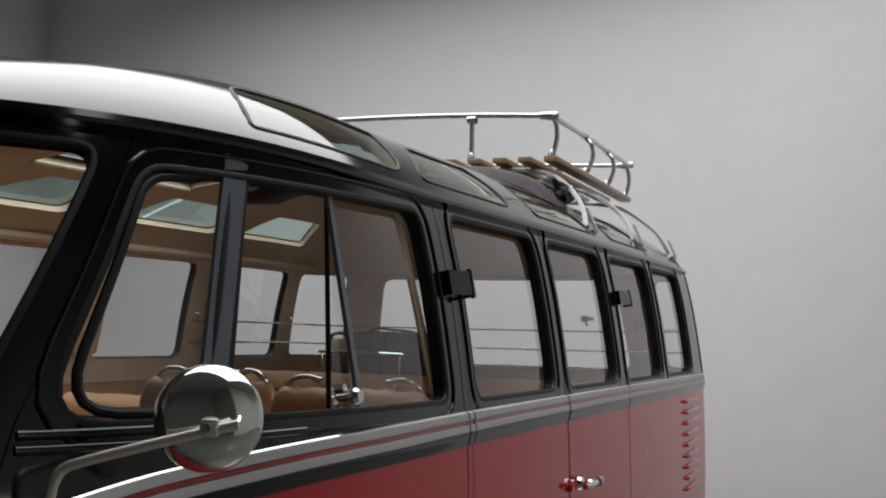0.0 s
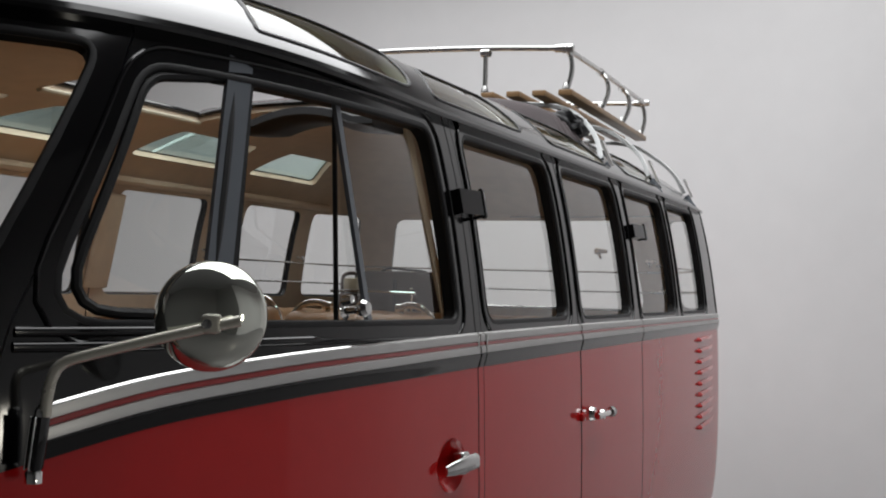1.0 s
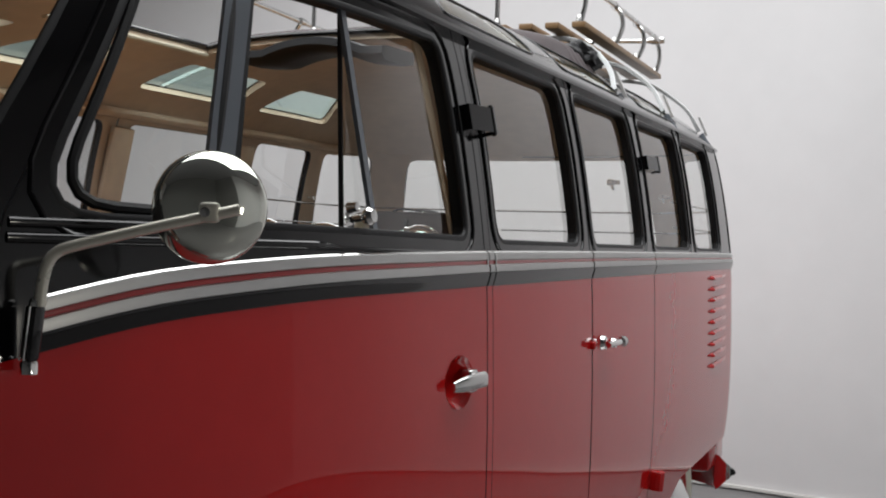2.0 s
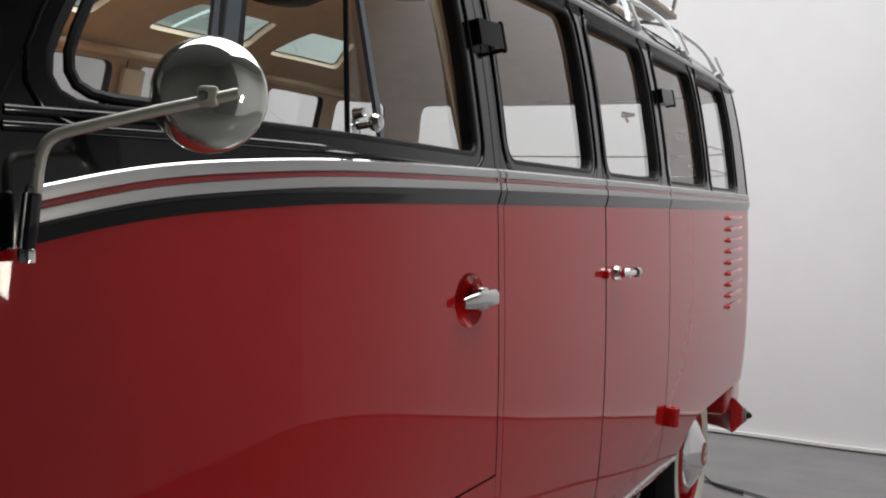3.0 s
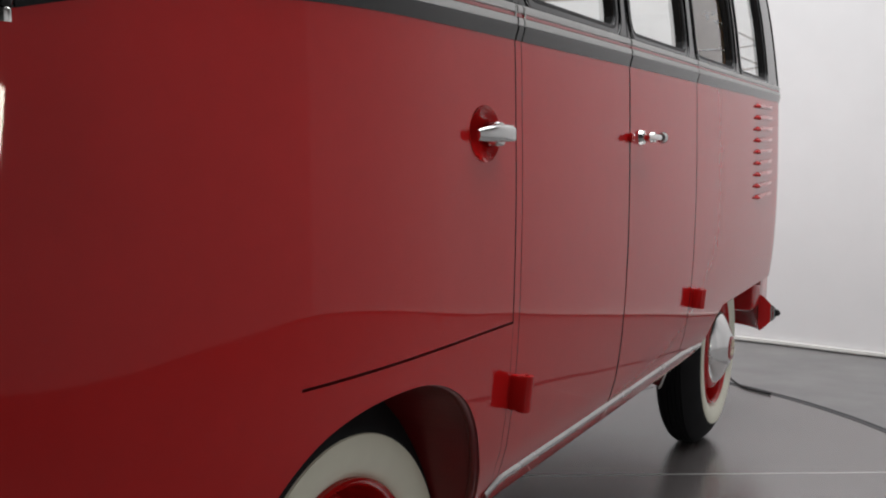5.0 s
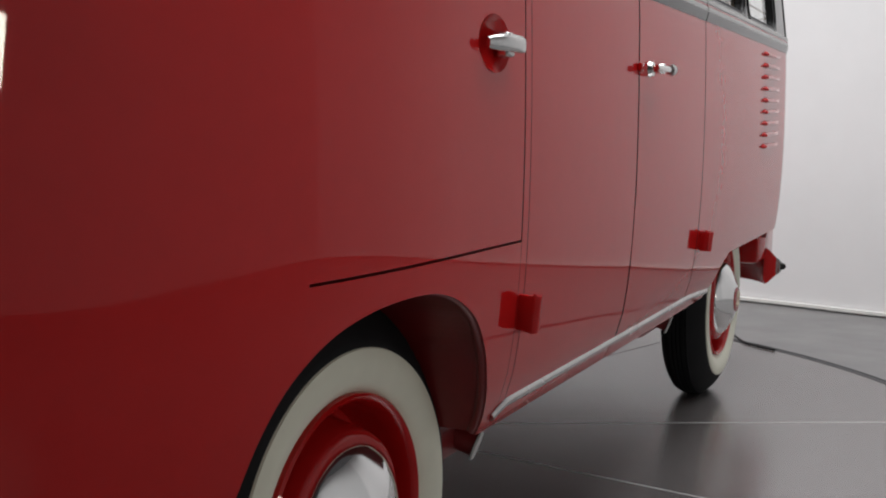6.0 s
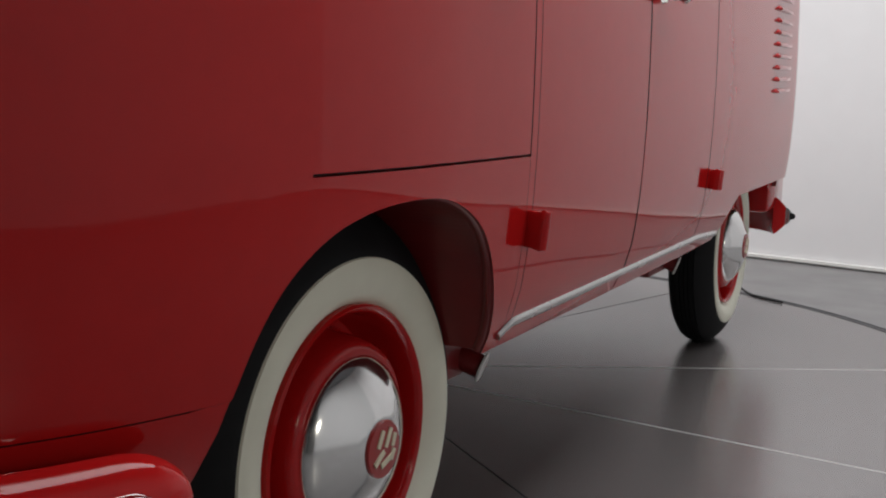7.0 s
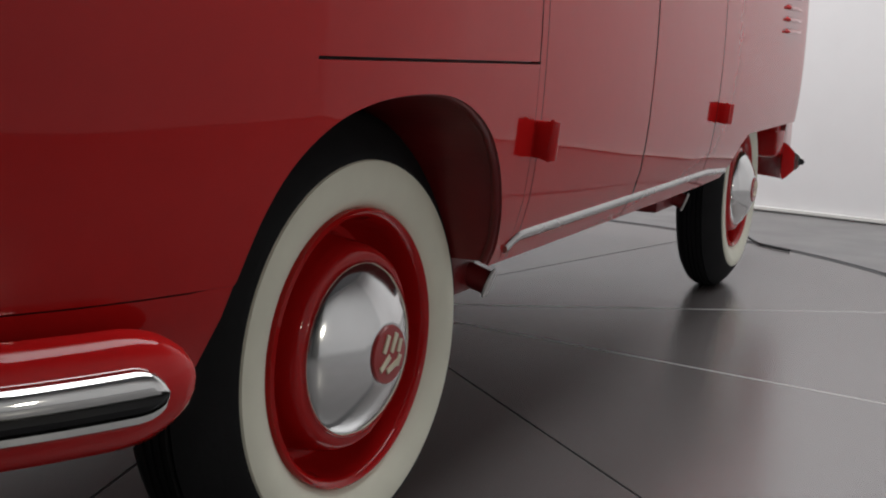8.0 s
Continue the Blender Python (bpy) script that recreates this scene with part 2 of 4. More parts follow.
RZ, RY = [0.3, 0.5, 0.8, 1.1, 1.2, 1.585], [3.02, 3.10, 3.16, 3.18, 3.17, 3.05]
ZG = 1.53


def smooth_interp(z, zs, xs):
    """A smooth curve through a table (Hermite)."""
    i = int(np.clip(np.searchsorted(zs, z) - 1, 0, len(zs) - 2))
    h = zs[i + 1] - zs[i]
    t = (z - zs[i]) / h

    def slope(j):
        if j == 0:
            return (xs[1] - xs[0]) / (zs[1] - zs[0])
        if j == len(zs) - 1:
            return (xs[-1] - xs[-2]) / (zs[-1] - zs[-2])
        return (xs[j + 1] - xs[j - 1]) / (zs[j + 1] - zs[j - 1])
    t2, t3 = t * t, t * t * t
    return (2 * t3 - 3 * t2 + 1) * xs[i] + (t3 - 2 * t2 + t) * h * slope(i) + (-2 * t3 + 3 * t2) * xs[i + 1] + (t3 - t2) * h * slope(i + 1)


def quarter(length, n):
    fi = np.linspace(0, math.pi / 2, 400)
    fx, fy = np.cos(fi) ** (2 / n), np.sin(fi) ** (2 / n)
    arc = np.concatenate([[0], np.cumsum(np.hypot(np.diff(fx) * 0.88, np.diff(fy) * length))])
    return fx, fy, arc


FXF, FYF, ARCF = quarter(YA + 0.90, NF)
FXR, FYR, ARCR = quarter(3.17 - YB, NR)
S0, S1 = YA - ARCF[-1], YB + ARCR[-1]


def plan(s, z):
    """The outline at height z: s is y along the straight side and runs on round the corners."""
    w = smooth_interp(z, ZW, XW)
    if s < YA:
        d = YA - s
        return w * float(np.interp(d, ARCF, FXF)), YA - (YA - smooth_interp(z, FZ, FY)) * float(np.interp(d, ARCF, FYF))
    if s > YB:
        d = s - YB
        return w * float(np.interp(d, ARCR, FXR)), YB + (smooth_interp(z, RZ, RY) - YB) * float(np.interp(d, ARCR, FYR))
    return w + 0.004 * (1 - ((s - 1.45) / 1.31) ** 2), s


def lift(y, z=9.0):
    """The roofline rises a little towards the tail."""
    return 0.028 * max(0.0, min(1.0, (y - 0.25) / 2.2)) * max(0.0, min(1.0, (z - 1.19) / 0.31))


def side_of(sign, off=0.0):
    def f(s, z):
        def p(a, b):
            x, y = plan(a, b)
            return Vector((x, y, b + lift(y, b)))
        e = 0.004
        q = p(s, z)
        n = (p(min(s + e, S1), z) - p(max(s - e, S0), z)).cross(p(s, z + e) - p(s, z - e)).normalized()
        q = q + n * off
        return Vector((sign * q.x, q.y, q.z)), Vector((sign * n.x, n.y, n.z))
    return f


RISE = 0.216


def roof_of(sign, off=0.0):
    def f(s, rho):
        def p(a, r):
            x, y = plan(a, ZG)
            cy = min(max(y, 1.3), 2.1)
            yy = cy + (y - cy) * r
            return Vector((x * r, yy, ZG + lift(y) + (RISE + 0.015 * max(0.0, min(1.0, (0.5 - yy) / 0.9))) * max(0.0, 1 - r ** 3.4) ** 0.9))
        e = 0.004
        q = p(s, rho)
        r0, r1 = max(rho - e, 0.01), min(rho + e, 0.999)
        n = (p(min(s + e, S1), rho if rho > 0.02 else 0.02) - p(max(s - e, S0), rho if rho > 0.02 else 0.02)).cross(p(s, r0) - p(s, r1)).normalized()
        if n.z < 0:
            n = -n
        q = q + n * off
        return Vector((sign * q.x, q.y, q.z)), Vector((sign * n.x, n.y, n.z))
    return f


def s_of(y):
    """s for a place y at belt height, on the corners too."""
    if y >= YA:
        return y
    return YA - float(np.interp((YA - y) / (YA + 0.90), FYF, ARCF))


# ---- van ----
van = new("camper_van")
tagged(van, "red and black split-screen camper van with whitewall tyres on a turntable", "van")
DOOR1, PILLAR, LEAF, LEAF1 = 0.274, 0.300, 0.888, 1.489
GAP = 0.0022
BELT_S = [S0, -1.10, -0.80, -0.60, -0.50, -0.40, -0.22, 0.07, 0.40, 1.20, S1]
BELT_Z = [0.80, 0.96, 1.055, 1.106, 1.127, 1.138, 1.148, 1.153, 1.156, 1.159, 1.162]
BAND = 0.037


def belt(s):
    """Height of the belt line: level along the side, dipping towards the nose."""
    return float(smooth_interp(s, BELT_S, BELT_Z))


# the door's leading edge leans back with the windscreen pillar
def door0(z):
    return -0.662 + 0.120 * max(0.0, min(1.0, (z - 1.1) / 0.42))


ARCH_F = [(0.240, 0.412), (0.228, 0.44), (0.208, 0.48), (0.172, 0.552), (0.140, 0.593), (0.104, 0.621), (0.050, 0.646), (-0.011, 0.661), (-0.080, 0.665), (-0.147, 0.662), (-0.200, 0.654), (-0.248, 0.640), (-0.293, 0.616), (-0.330, 0.584), (-0.361, 0.540), (-0.384, 0.488), (-0.395, 0.452), (-0.405, 0.400)]
ARCH_F = [(p.x, p.y) for p in smooth_path([(y, z, 0) for y, z in ARCH_F], 4)]
TAIL = [(1.79, 0.417), (1.83, 0.452), (1.88, 0.498), (1.96, 0.526)]
BOT = 0.412
DOORBOT = 0.705
STEP = 0.484
SPLIT = -0.287


def win(y0, y1, z0, z1, r=0.04, lean=0.0):
    return rounded([(y0, z0), (y1, z0), (y1 - lean, z1), (y0 + lean, z1)], r)


WINDOWS = {1: [(0.337, 0.826), (0.925, 1.405), (1.515, 2.012), (2.105, 2.575)], -1: [(0.350, 0.790), (0.945, 1.430), (1.550, 2.045), (2.300, 2.715)]}
CORNER = {1: (2.84, 3.12), -1: (2.835, 3.13)}
WIN_Z = {1: (1.187, 1.497), -1: (1.196, 1.516)}
TOPS = {1: ZG - 0.012, -1: ZG - 0.002}


def low_z(s):
    """Height of the lower edge of the black band under the belt."""
    return belt(s) - float(np.interp(s, [-0.65, -0.2, 0.4], [0.033, 0.034, BAND]))


def low_edge(s0, s1, n=24):
    return [(s, low_z(s)) for s in [s0 + (s1 - s0) * i / n for i in range(n + 1)]]


def pane(f, loop, tint, parent, inset=0.016, flip=False, label=""):
    g = shell("window_pane", (lambda a, b: (lambda q: (q[0] - q[1] * inset, q[1]))(f(a, b))), loop, [], tint, parent, label, 0.08, 0, flip=flip)
    g.visible_shadow = False
    return g


def seal(f, loop, parent, w=0.006, h=0.005, sink=0.004, mat=None, name="window_seal", label="black rubber window seal"):
    lp = dense(loop, 0.025)
    pts = [f(*p) for p in lp]
    prof = [(w * math.cos(a), h * math.sin(a)) for a in [2 * math.pi * i / 8 for i in range(8)]]
    return sweep(name, [p - n * sink for p, n in pts], [n for p, n in pts], prof, mat or RUBBER, parent, label, closed=True)


def grown(loop, d):
    """The outline moved outwards by d."""
    c = np.mean(np.array(loop), 0)
    out = []
    k = len(loop)
    for i in range(k):
        a, b = Vector(loop[i - 1]), Vector(loop[(i + 1) % k])
        t = (b - a)
        if t.length < 1e-6:
            continue
        n = Vector((t.y, -t.x)).normalized()
        p = Vector(loop[i])
        if n.dot(p - Vector(c)) < 0:
            n = -n
        out.append(tuple(p + n * d))
    return out


def glazed(sign, loop, parent, flip=None, f=None, tint=None, glass_too=True, sealed=True, flange=True):
    f = f or side_of(sign)
    if sealed:
        seal(f, loop, parent)
    if sealed and flange:
        seal(f, grown(loop, 0.021), parent, 0.003, 0.0035, 0.0, BLACK, "window_flange", "black pressed steel window flange")
    if glass_too:
        pane(f, grown(loop, -0.001), tint or CLEAR, parent, flip=(sign < 0) if flip is None else flip)


def moulding(sign, s0, s1, parent):
    """Two polished beads with a red stripe between them."""
    ss = np.linspace(s0, s1, max(4, int((s1 - s0) / 0.03)))
    f = side_of(sign)
    for name, mid, prof, mat, lab in (
            ("belt_moulding", 0.0092, "bead", MOULD, "brushed aluminium belt moulding"),
            ("belt_moulding", -0.0096, "bead", MOULD, "brushed aluminium belt moulding"),
            # thin chrome tube added to draw the lamp's highlight along the upper bead
            ("moulding_highlight_lip", 0.0158, "lip", CHROME, "polished lip added for the bead's upper highlight"),
            ("belt_stripe", 0.0, "flat", STRIPE, "red belt stripe")):
        pts = [f(s, belt(s) + mid) for s in ss]
        if prof == "bead":
            pr = [(0.0068, -0.003), (0.0068, 0.0035), (0.0053, 0.0068), (0.0, 0.0076), (-0.0053, 0.0068), (-0.0068, 0.0035), (-0.0068, -0.003)]
        elif prof == "lip":
            pr = [(0.0026 * math.cos(a), 0.0045 * math.sin(a)) for a in [2 * math.pi * i / 8 for i in range(8)]]
        else:
            pr = [(-0.0028, -0.002), (0.0028, -0.002), (0.0028, 0.0048), (0.0, 0.0054), (-0.0028, 0.0048)]
        sweep(name, [p for p, n in pts], [n for p, n in pts], pr, mat, parent, lab)
    # pressed swage that falls back from the moulding to the red skin
    pts = [f(s, belt(s) - 0.0155) for s in ss]
    pr = [(0.0, -0.004), (0.0, 0.0072), (0.003, 0.0069), (0.008, 0.0050), (0.014, 0.0024), (0.0185, 0.0008), (0.0185, -0.004)]
    tall = [((belt(s) - z - 0.0155) / 0.0185, 1.0) for s, z in [(s, low_z(s)) for s in ss]]
    sweep("belt_swage", [p for p, n in pts], [n for p, n in pts], [(u * sign, v) for u, v in pr], BLACK, parent, "black pressed swage under the belt moulding", scales=tall)


def split_panel(name, sign, s0, s1, low, holes, upper_edges, low_holes=(), label="", mould=True, reveal=None):
    """A panel of the side: red skin below the belt, black above it with its window openings."""
    f = side_of(sign)
    ed = low_edge(s0, s1)
    lower = shell(name, f, low + ed[::-1], list(low_holes), RED, van, label, 0.045, 0.022, TAN, rim=RUBBER)
    shell("upper_panel", f, ed + upper_edges, holes, BLACK, lower, "black painted upper panel", 0.045, 0.025, LINER, rim=reveal or RUBBER)
    if mould:
        moulding(sign, max(s0, -0.603) + 0.0012, s1 - 0.0012, lower)
    return lower


FRONTWIN = rounded([(-0.617, 1.198), (0.212, 1.190), (0.207, 1.492), (-0.532, 1.476)], [0.06, 0.03, 0.032, 0.05])
SCREEN = rounded([(S0 + 0.03, 1.16), (-0.680, 1.215), (-0.588, 1.492), (S0 + 0.03, 1.500)], [0.05, 0.05, 0.025, 0.04])
HANDLE = (0.146, 0.981)
DISH = [(HANDLE[0] + 0.010 + 0.054 * math.cos(2 * math.pi * i / 28), HANDLE[1] + 0.039 * math.sin(2 * math.pi * i / 28)) for i in range(28)]
SKY = {1: [(-0.34, 0.20), (0.27, 0.78), (0.95, 1.50), (1.70, 2.25)], -1: [(0.06, 0.55), (0.70, 1.18), (1.44, 1.98), (2.12, 2.71)]}
SKY_R = {1: (0.975, 0.820), -1: (0.862, 0.660)}
SUN0, SUN1, SUNR = 0.78, 1.46, 0.56

def s_roof(y, r):
    """s of the roof's place y at the share r of its half width."""
    want = 1.3 + (y - 1.3) / r
    ss = np.linspace(S0, 1.3, 400)
    return float(np.interp(want, [plan(a, ZG)[1] for a in ss], ss))


for sign in (1, -1):
    f = side_of(sign)
    wz0, wz1 = WIN_Z[sign]
    d_low = door0(0.6)
    TOP = TOPS[sign]
    # nose
    nose = split_panel("nose_panel", sign, S0, d_low - GAP, [(S0, 0.38), (-0.410, 0.38), (-0.405, 0.400), (-0.395, 0.452), (-0.3875, STEP - 0.0001), (-0.418, STEP - 0.0001), (-0.440, STEP - 0.0016), (d_low - GAP, STEP - 0.0016)], [SCREEN], [(door0(1.2) - GAP, 1.2), (door0(TOP) - GAP, TOP), (S0, TOP)], mould=False)
    glazed(sign, SCREEN, nose, flip=sign < 0, flange=False)
    # front door, whose foot runs ahead of the wheel
    foot = [(d_low, STEP), (-0.3865, STEP)] + [q for q in ARCH_F[::-1] if q[0] < SPLIT - 0.003 and q[1] > STEP + 0.003] + [(SPLIT, 0.6195), (SPLIT, DOORBOT), (DOOR1 - GAP, DOORBOT)]
    door = split_panel("front_door", sign, d_low, DOOR1 - GAP, foot, [FRONTWIN], [(DOOR1 - GAP, TOP), (door0(TOP), TOP), (door0(1.2), 1.2)], [DISH] if sign > 0 else [])
    glazed(sign, FRONTWIN, door, glass_too=sign < 0)
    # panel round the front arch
    # its cut edge takes the darkened red too, as shade
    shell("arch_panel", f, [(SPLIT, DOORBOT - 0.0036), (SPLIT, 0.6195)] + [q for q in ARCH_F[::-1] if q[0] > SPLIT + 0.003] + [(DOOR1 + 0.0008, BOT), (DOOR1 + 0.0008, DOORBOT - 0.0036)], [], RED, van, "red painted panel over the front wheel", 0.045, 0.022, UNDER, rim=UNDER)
    # narrow pillar between the front and the cargo door
    split_panel("door_pillar", sign, DOOR1 + 0.0018, PILLAR - 0.0015, [(DOOR1 + 0.0018, BOT), (PILLAR - 0.0015, BOT)], [], [(PILLAR - 0.0015, TOP), (DOOR1 + 0.0018, TOP)])
    # cargo doors
    for k, (a, b) in enumerate(((PILLAR - 0.0015, LEAF), (LEAF, LEAF1))):
        w = win(*WINDOWS[sign][k], wz0, wz1)
        g, a = (0.0040, a) if k == 0 else (0.0040, a + 0.0018)
        leaf = split_panel("cargo_door", sign, a + GAP, b - g, [(a + GAP, BOT), (b - g, BOT)], [w], [(b - g, TOP), (a + GAP, TOP)])
        glazed(sign, w, leaf)
    # rear quarter
    holes = [win(*WINDOWS[sign][2], wz0, wz1), win(*WINDOWS[sign][3], wz0, wz1), win(*CORNER[sign], wz0, wz1)]
    back = rounded([(S1 - 0.57, 1.175), (S1 - 0.0006, 1.175), (S1 - 0.0006, 1.505), (S1 - 0.545, 1.505)], [0.05, 0, 0, 0.05])
    back = [q for q in back if q[0] < S1 - 0.01]
    back.sort(key=lambda q: q[1])
    rear = split_panel("rear_quarter", sign, LEAF1 + GAP, S1, [(LEAF1 + GAP, BOT)] + TAIL + [(2.61, 0.528), (S1, 0.53)], holes, [(S1, 1.175)] + back + [(S1, 1.505), (S1, TOP), (LEAF1 + GAP, TOP)])
    for h in holes:
        glazed(sign, h, rear, flip=True if h is holes[2] else None)
    pane(f, [(S1 - 0.0006, 1.175)] + back + [(S1 - 0.0006, 1.505)], CLEAR, rear, flip=True)
    # roof half with skylights and the sunroof opening
    rf = roof_of(sign)
    r0, r1 = SKY_R[sign]
    lights = [rounded([(a, r0), (b, r0), (b - 0.05, r1), (a + (0.06 if a > -0.1 else -0.12), r1)], [0.025, 0.04, 0.04, 0.025]) for a, b in SKY[sign]]
    notch = [(s_roof(SUN0, r), r) for r in np.linspace(0.247, SUNR, 14)]
    roof = shell("roof_panel", rf, [(SUN1, 0.0), (S1, 0.0), (S1, 1.0), (S0, 1.0), (S0, 0.247)] + notch + [(SUN1, SUNR)], lights, BLACK, van, "black painted roof", 0.05, 0.022, LINER, rim=LINER)
    for lp in lights:
        seal(rf, lp, roof, 0.0035, 0.0022, 0.0, RUBBER)
        pane(rf, lp, GREEN, roof, 0.001, sign < 0, "green tinted skylight")
    # rain gutter
    pts = [f(s, TOP + 0.002) for s in np.linspace(S0, S1, 130)]
    pr = [(-0.010, -0.010), (0.010, -0.010), (0.011, 0.012), (0.006, 0.014), (0.002, 0.004), (-0.010, 0.004)]
    sweep("rain_gutter", [p for p, n in pts], [n for p, n in pts], [(u * sign, v) for u, v in pr], BLACK, van, "black rain gutter")
    # rocker strip along the lower edge
    pts = [f(s, 0.4505 - 0.016 * max(0.0, 1 - (s - 0.268) / 0.045) ** 2 - 0.014 * max(0.0, 1 - (1.78 - s) / 0.25)) for s in np.linspace(0.268, 1.78, 80)]
    sweep("rocker_strip", [p for p, n in pts], [n for p, n in pts], [(0.0085 * math.cos(a), 0.006 * math.sin(a)) for a in [2 * math.pi * i / 10 for i in range(10)]], ALU, van, "polished aluminium rocker strip")
    # wheel well: the arch carried inwards, closed by an inner wall, its shade in the colour
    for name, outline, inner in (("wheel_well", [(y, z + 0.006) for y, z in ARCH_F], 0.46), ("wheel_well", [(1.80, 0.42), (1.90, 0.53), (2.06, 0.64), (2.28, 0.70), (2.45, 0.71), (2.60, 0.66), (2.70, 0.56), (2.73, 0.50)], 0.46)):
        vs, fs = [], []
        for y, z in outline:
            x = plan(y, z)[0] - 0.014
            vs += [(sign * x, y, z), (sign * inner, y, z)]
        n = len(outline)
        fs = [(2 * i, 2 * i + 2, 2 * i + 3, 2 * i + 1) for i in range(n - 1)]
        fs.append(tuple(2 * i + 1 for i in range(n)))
        mesh_part(name, vs, fs, UNDER, van, "red wheel well darkened for its shade", smooth=False)
    # rolled lip of the front arch, in darkened red for the shade there
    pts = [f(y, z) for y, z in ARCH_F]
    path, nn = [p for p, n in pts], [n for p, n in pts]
    sweep("arch_lip", [p - q * 0.010 for p, q in zip(path, nn)], nn, [(0.003 * math.cos(a), 0.006 * math.sin(a)) for a in [2 * math.pi * i / 8 for i in range(8)]], UNDER, van, "rolled arch lip darkened for shade")

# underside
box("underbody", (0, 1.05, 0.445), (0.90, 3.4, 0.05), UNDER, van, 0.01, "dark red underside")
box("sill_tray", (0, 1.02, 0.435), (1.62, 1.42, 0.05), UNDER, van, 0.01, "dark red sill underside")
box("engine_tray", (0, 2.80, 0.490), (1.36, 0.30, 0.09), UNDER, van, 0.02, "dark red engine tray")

for sx in (1, -1):
    box("rear_valance", (sx * 0.715, 2.84, 0.472), (0.25, 0.30, 0.125), RED, van, 0.02, "red valance behind the rear wheel")

# bumpers
def bumper(s_end, sgn_s, z, off, h, label, round_end=True):
    """A bumper blade from the middle of the nose or tail round one corner, and its mirror image, in one blade."""
    pth, out, sc = [], [], []
    a = S0 if sgn_s < 0 else S1
    n = 160
    half = []
    for i in range(n + 1):
        s = a + (s_end - a) * i / n
        p, q = side_of(1)(s, z)
        p, q = p.copy(), Vector((q.x, q.y, 0)).normalized()
        half.append((p + q * off, q, math.sqrt(max(0.02, 1 - max(0.0, (i - (n - 13)) / 13) ** 2)) if round_end else 1.0))
    full = [(Vector((-p.x, p.y, p.z)), Vector((-q.x, q.y, 0)), c) for p, q, c in half[:0:-1]] + half
    for p, q, c in full:
        p.z = z
        pth.append(p), out.append(q), sc.append(c)
    blade_p = [(h * u, v) for u, v in ((-0.5, -0.004), (-0.47, 0.010), (-0.36, 0.022), (-0.2, 0.029), (0, 0.031), (0.2, 0.029), (0.36, 0.022), (0.47, 0.010), (0.5, -0.004), (0.44, -0.010), (-0.44, -0.010))]
    if not round_end:
        blade_p = [(h * u, v) for u, v in ((-0.5, -0.014), (-0.44, -0.002), (-0.28, 0.018), (-0.14, 0.034), (0.14, 0.034), (0.28, 0.018), (0.44, -0.002), (0.5, -0.014), (0.36, -0.020), (-0.36, -0.020))]
    blade = sweep("bumper", pth, out, blade_p, RED, van, label, scales=sc)
    m = 7 if round_end else 0
    tp, to, ts = pth[m:len(pth) - m], out[m:len(out) - m], []
    for i in range(len(tp)):
        d = min(i, len(tp) - 1 - i)
        taper = math.sqrt(max(0.015, 1 - max(0.0, (5.0 - d) / 5.0) ** 2)) if round_end else 1.0
        ts.append((taper, 0.80 + 0.20 * taper))
    trim = [(h * u, v) for u, v in ((-0.25, 0.022), (-0.24, 0.029), (-0.21, 0.036), (-0.15, 0.041), (-0.07, 0.0430), (-0.03, 0.041), (-0.02, 0.037), (0.11, 0.036), (0.125, 0.041), (0.18, 0.041), (0.225, 0.034), (0.235, 0.024))]
    if not round_end:
        trim = [(h * u, v) for u, v in ((-0.24, 0.022), (-0.20, 0.032), (-0.12, 0.041), (0.12, 0.041), (0.20, 0.032), (0.24, 0.022))]
    sweep("bumper_trim", tp, to, trim, CHROME, blade, "polished bumper trim", scales=ts)
    rub = [(h * u, v) for u, v in ((-0.02, 0.032), (-0.01, 0.040), (0.045, 0.0425), (0.10, 0.040), (0.11, 0.032))]
    if not round_end:
        rub = [(h * u, v) for u, v in ((-0.10, 0.036), (-0.07, 0.052), (0, 0.057), (0.07, 0.052), (0.10, 0.036))]
    sweep("bumper_rubber", tp, to, rub, RUBBER, blade, "black bumper rubber", scales=ts)
    return blade


bumper(s_of(-0.450), -1, 0.412, 0.054, 0.108, "red front bumper with polished trim")
bumper(YB + 0.10, 1, 0.390, 0.043, 0.128, "red rear bumper with polished trim", False)


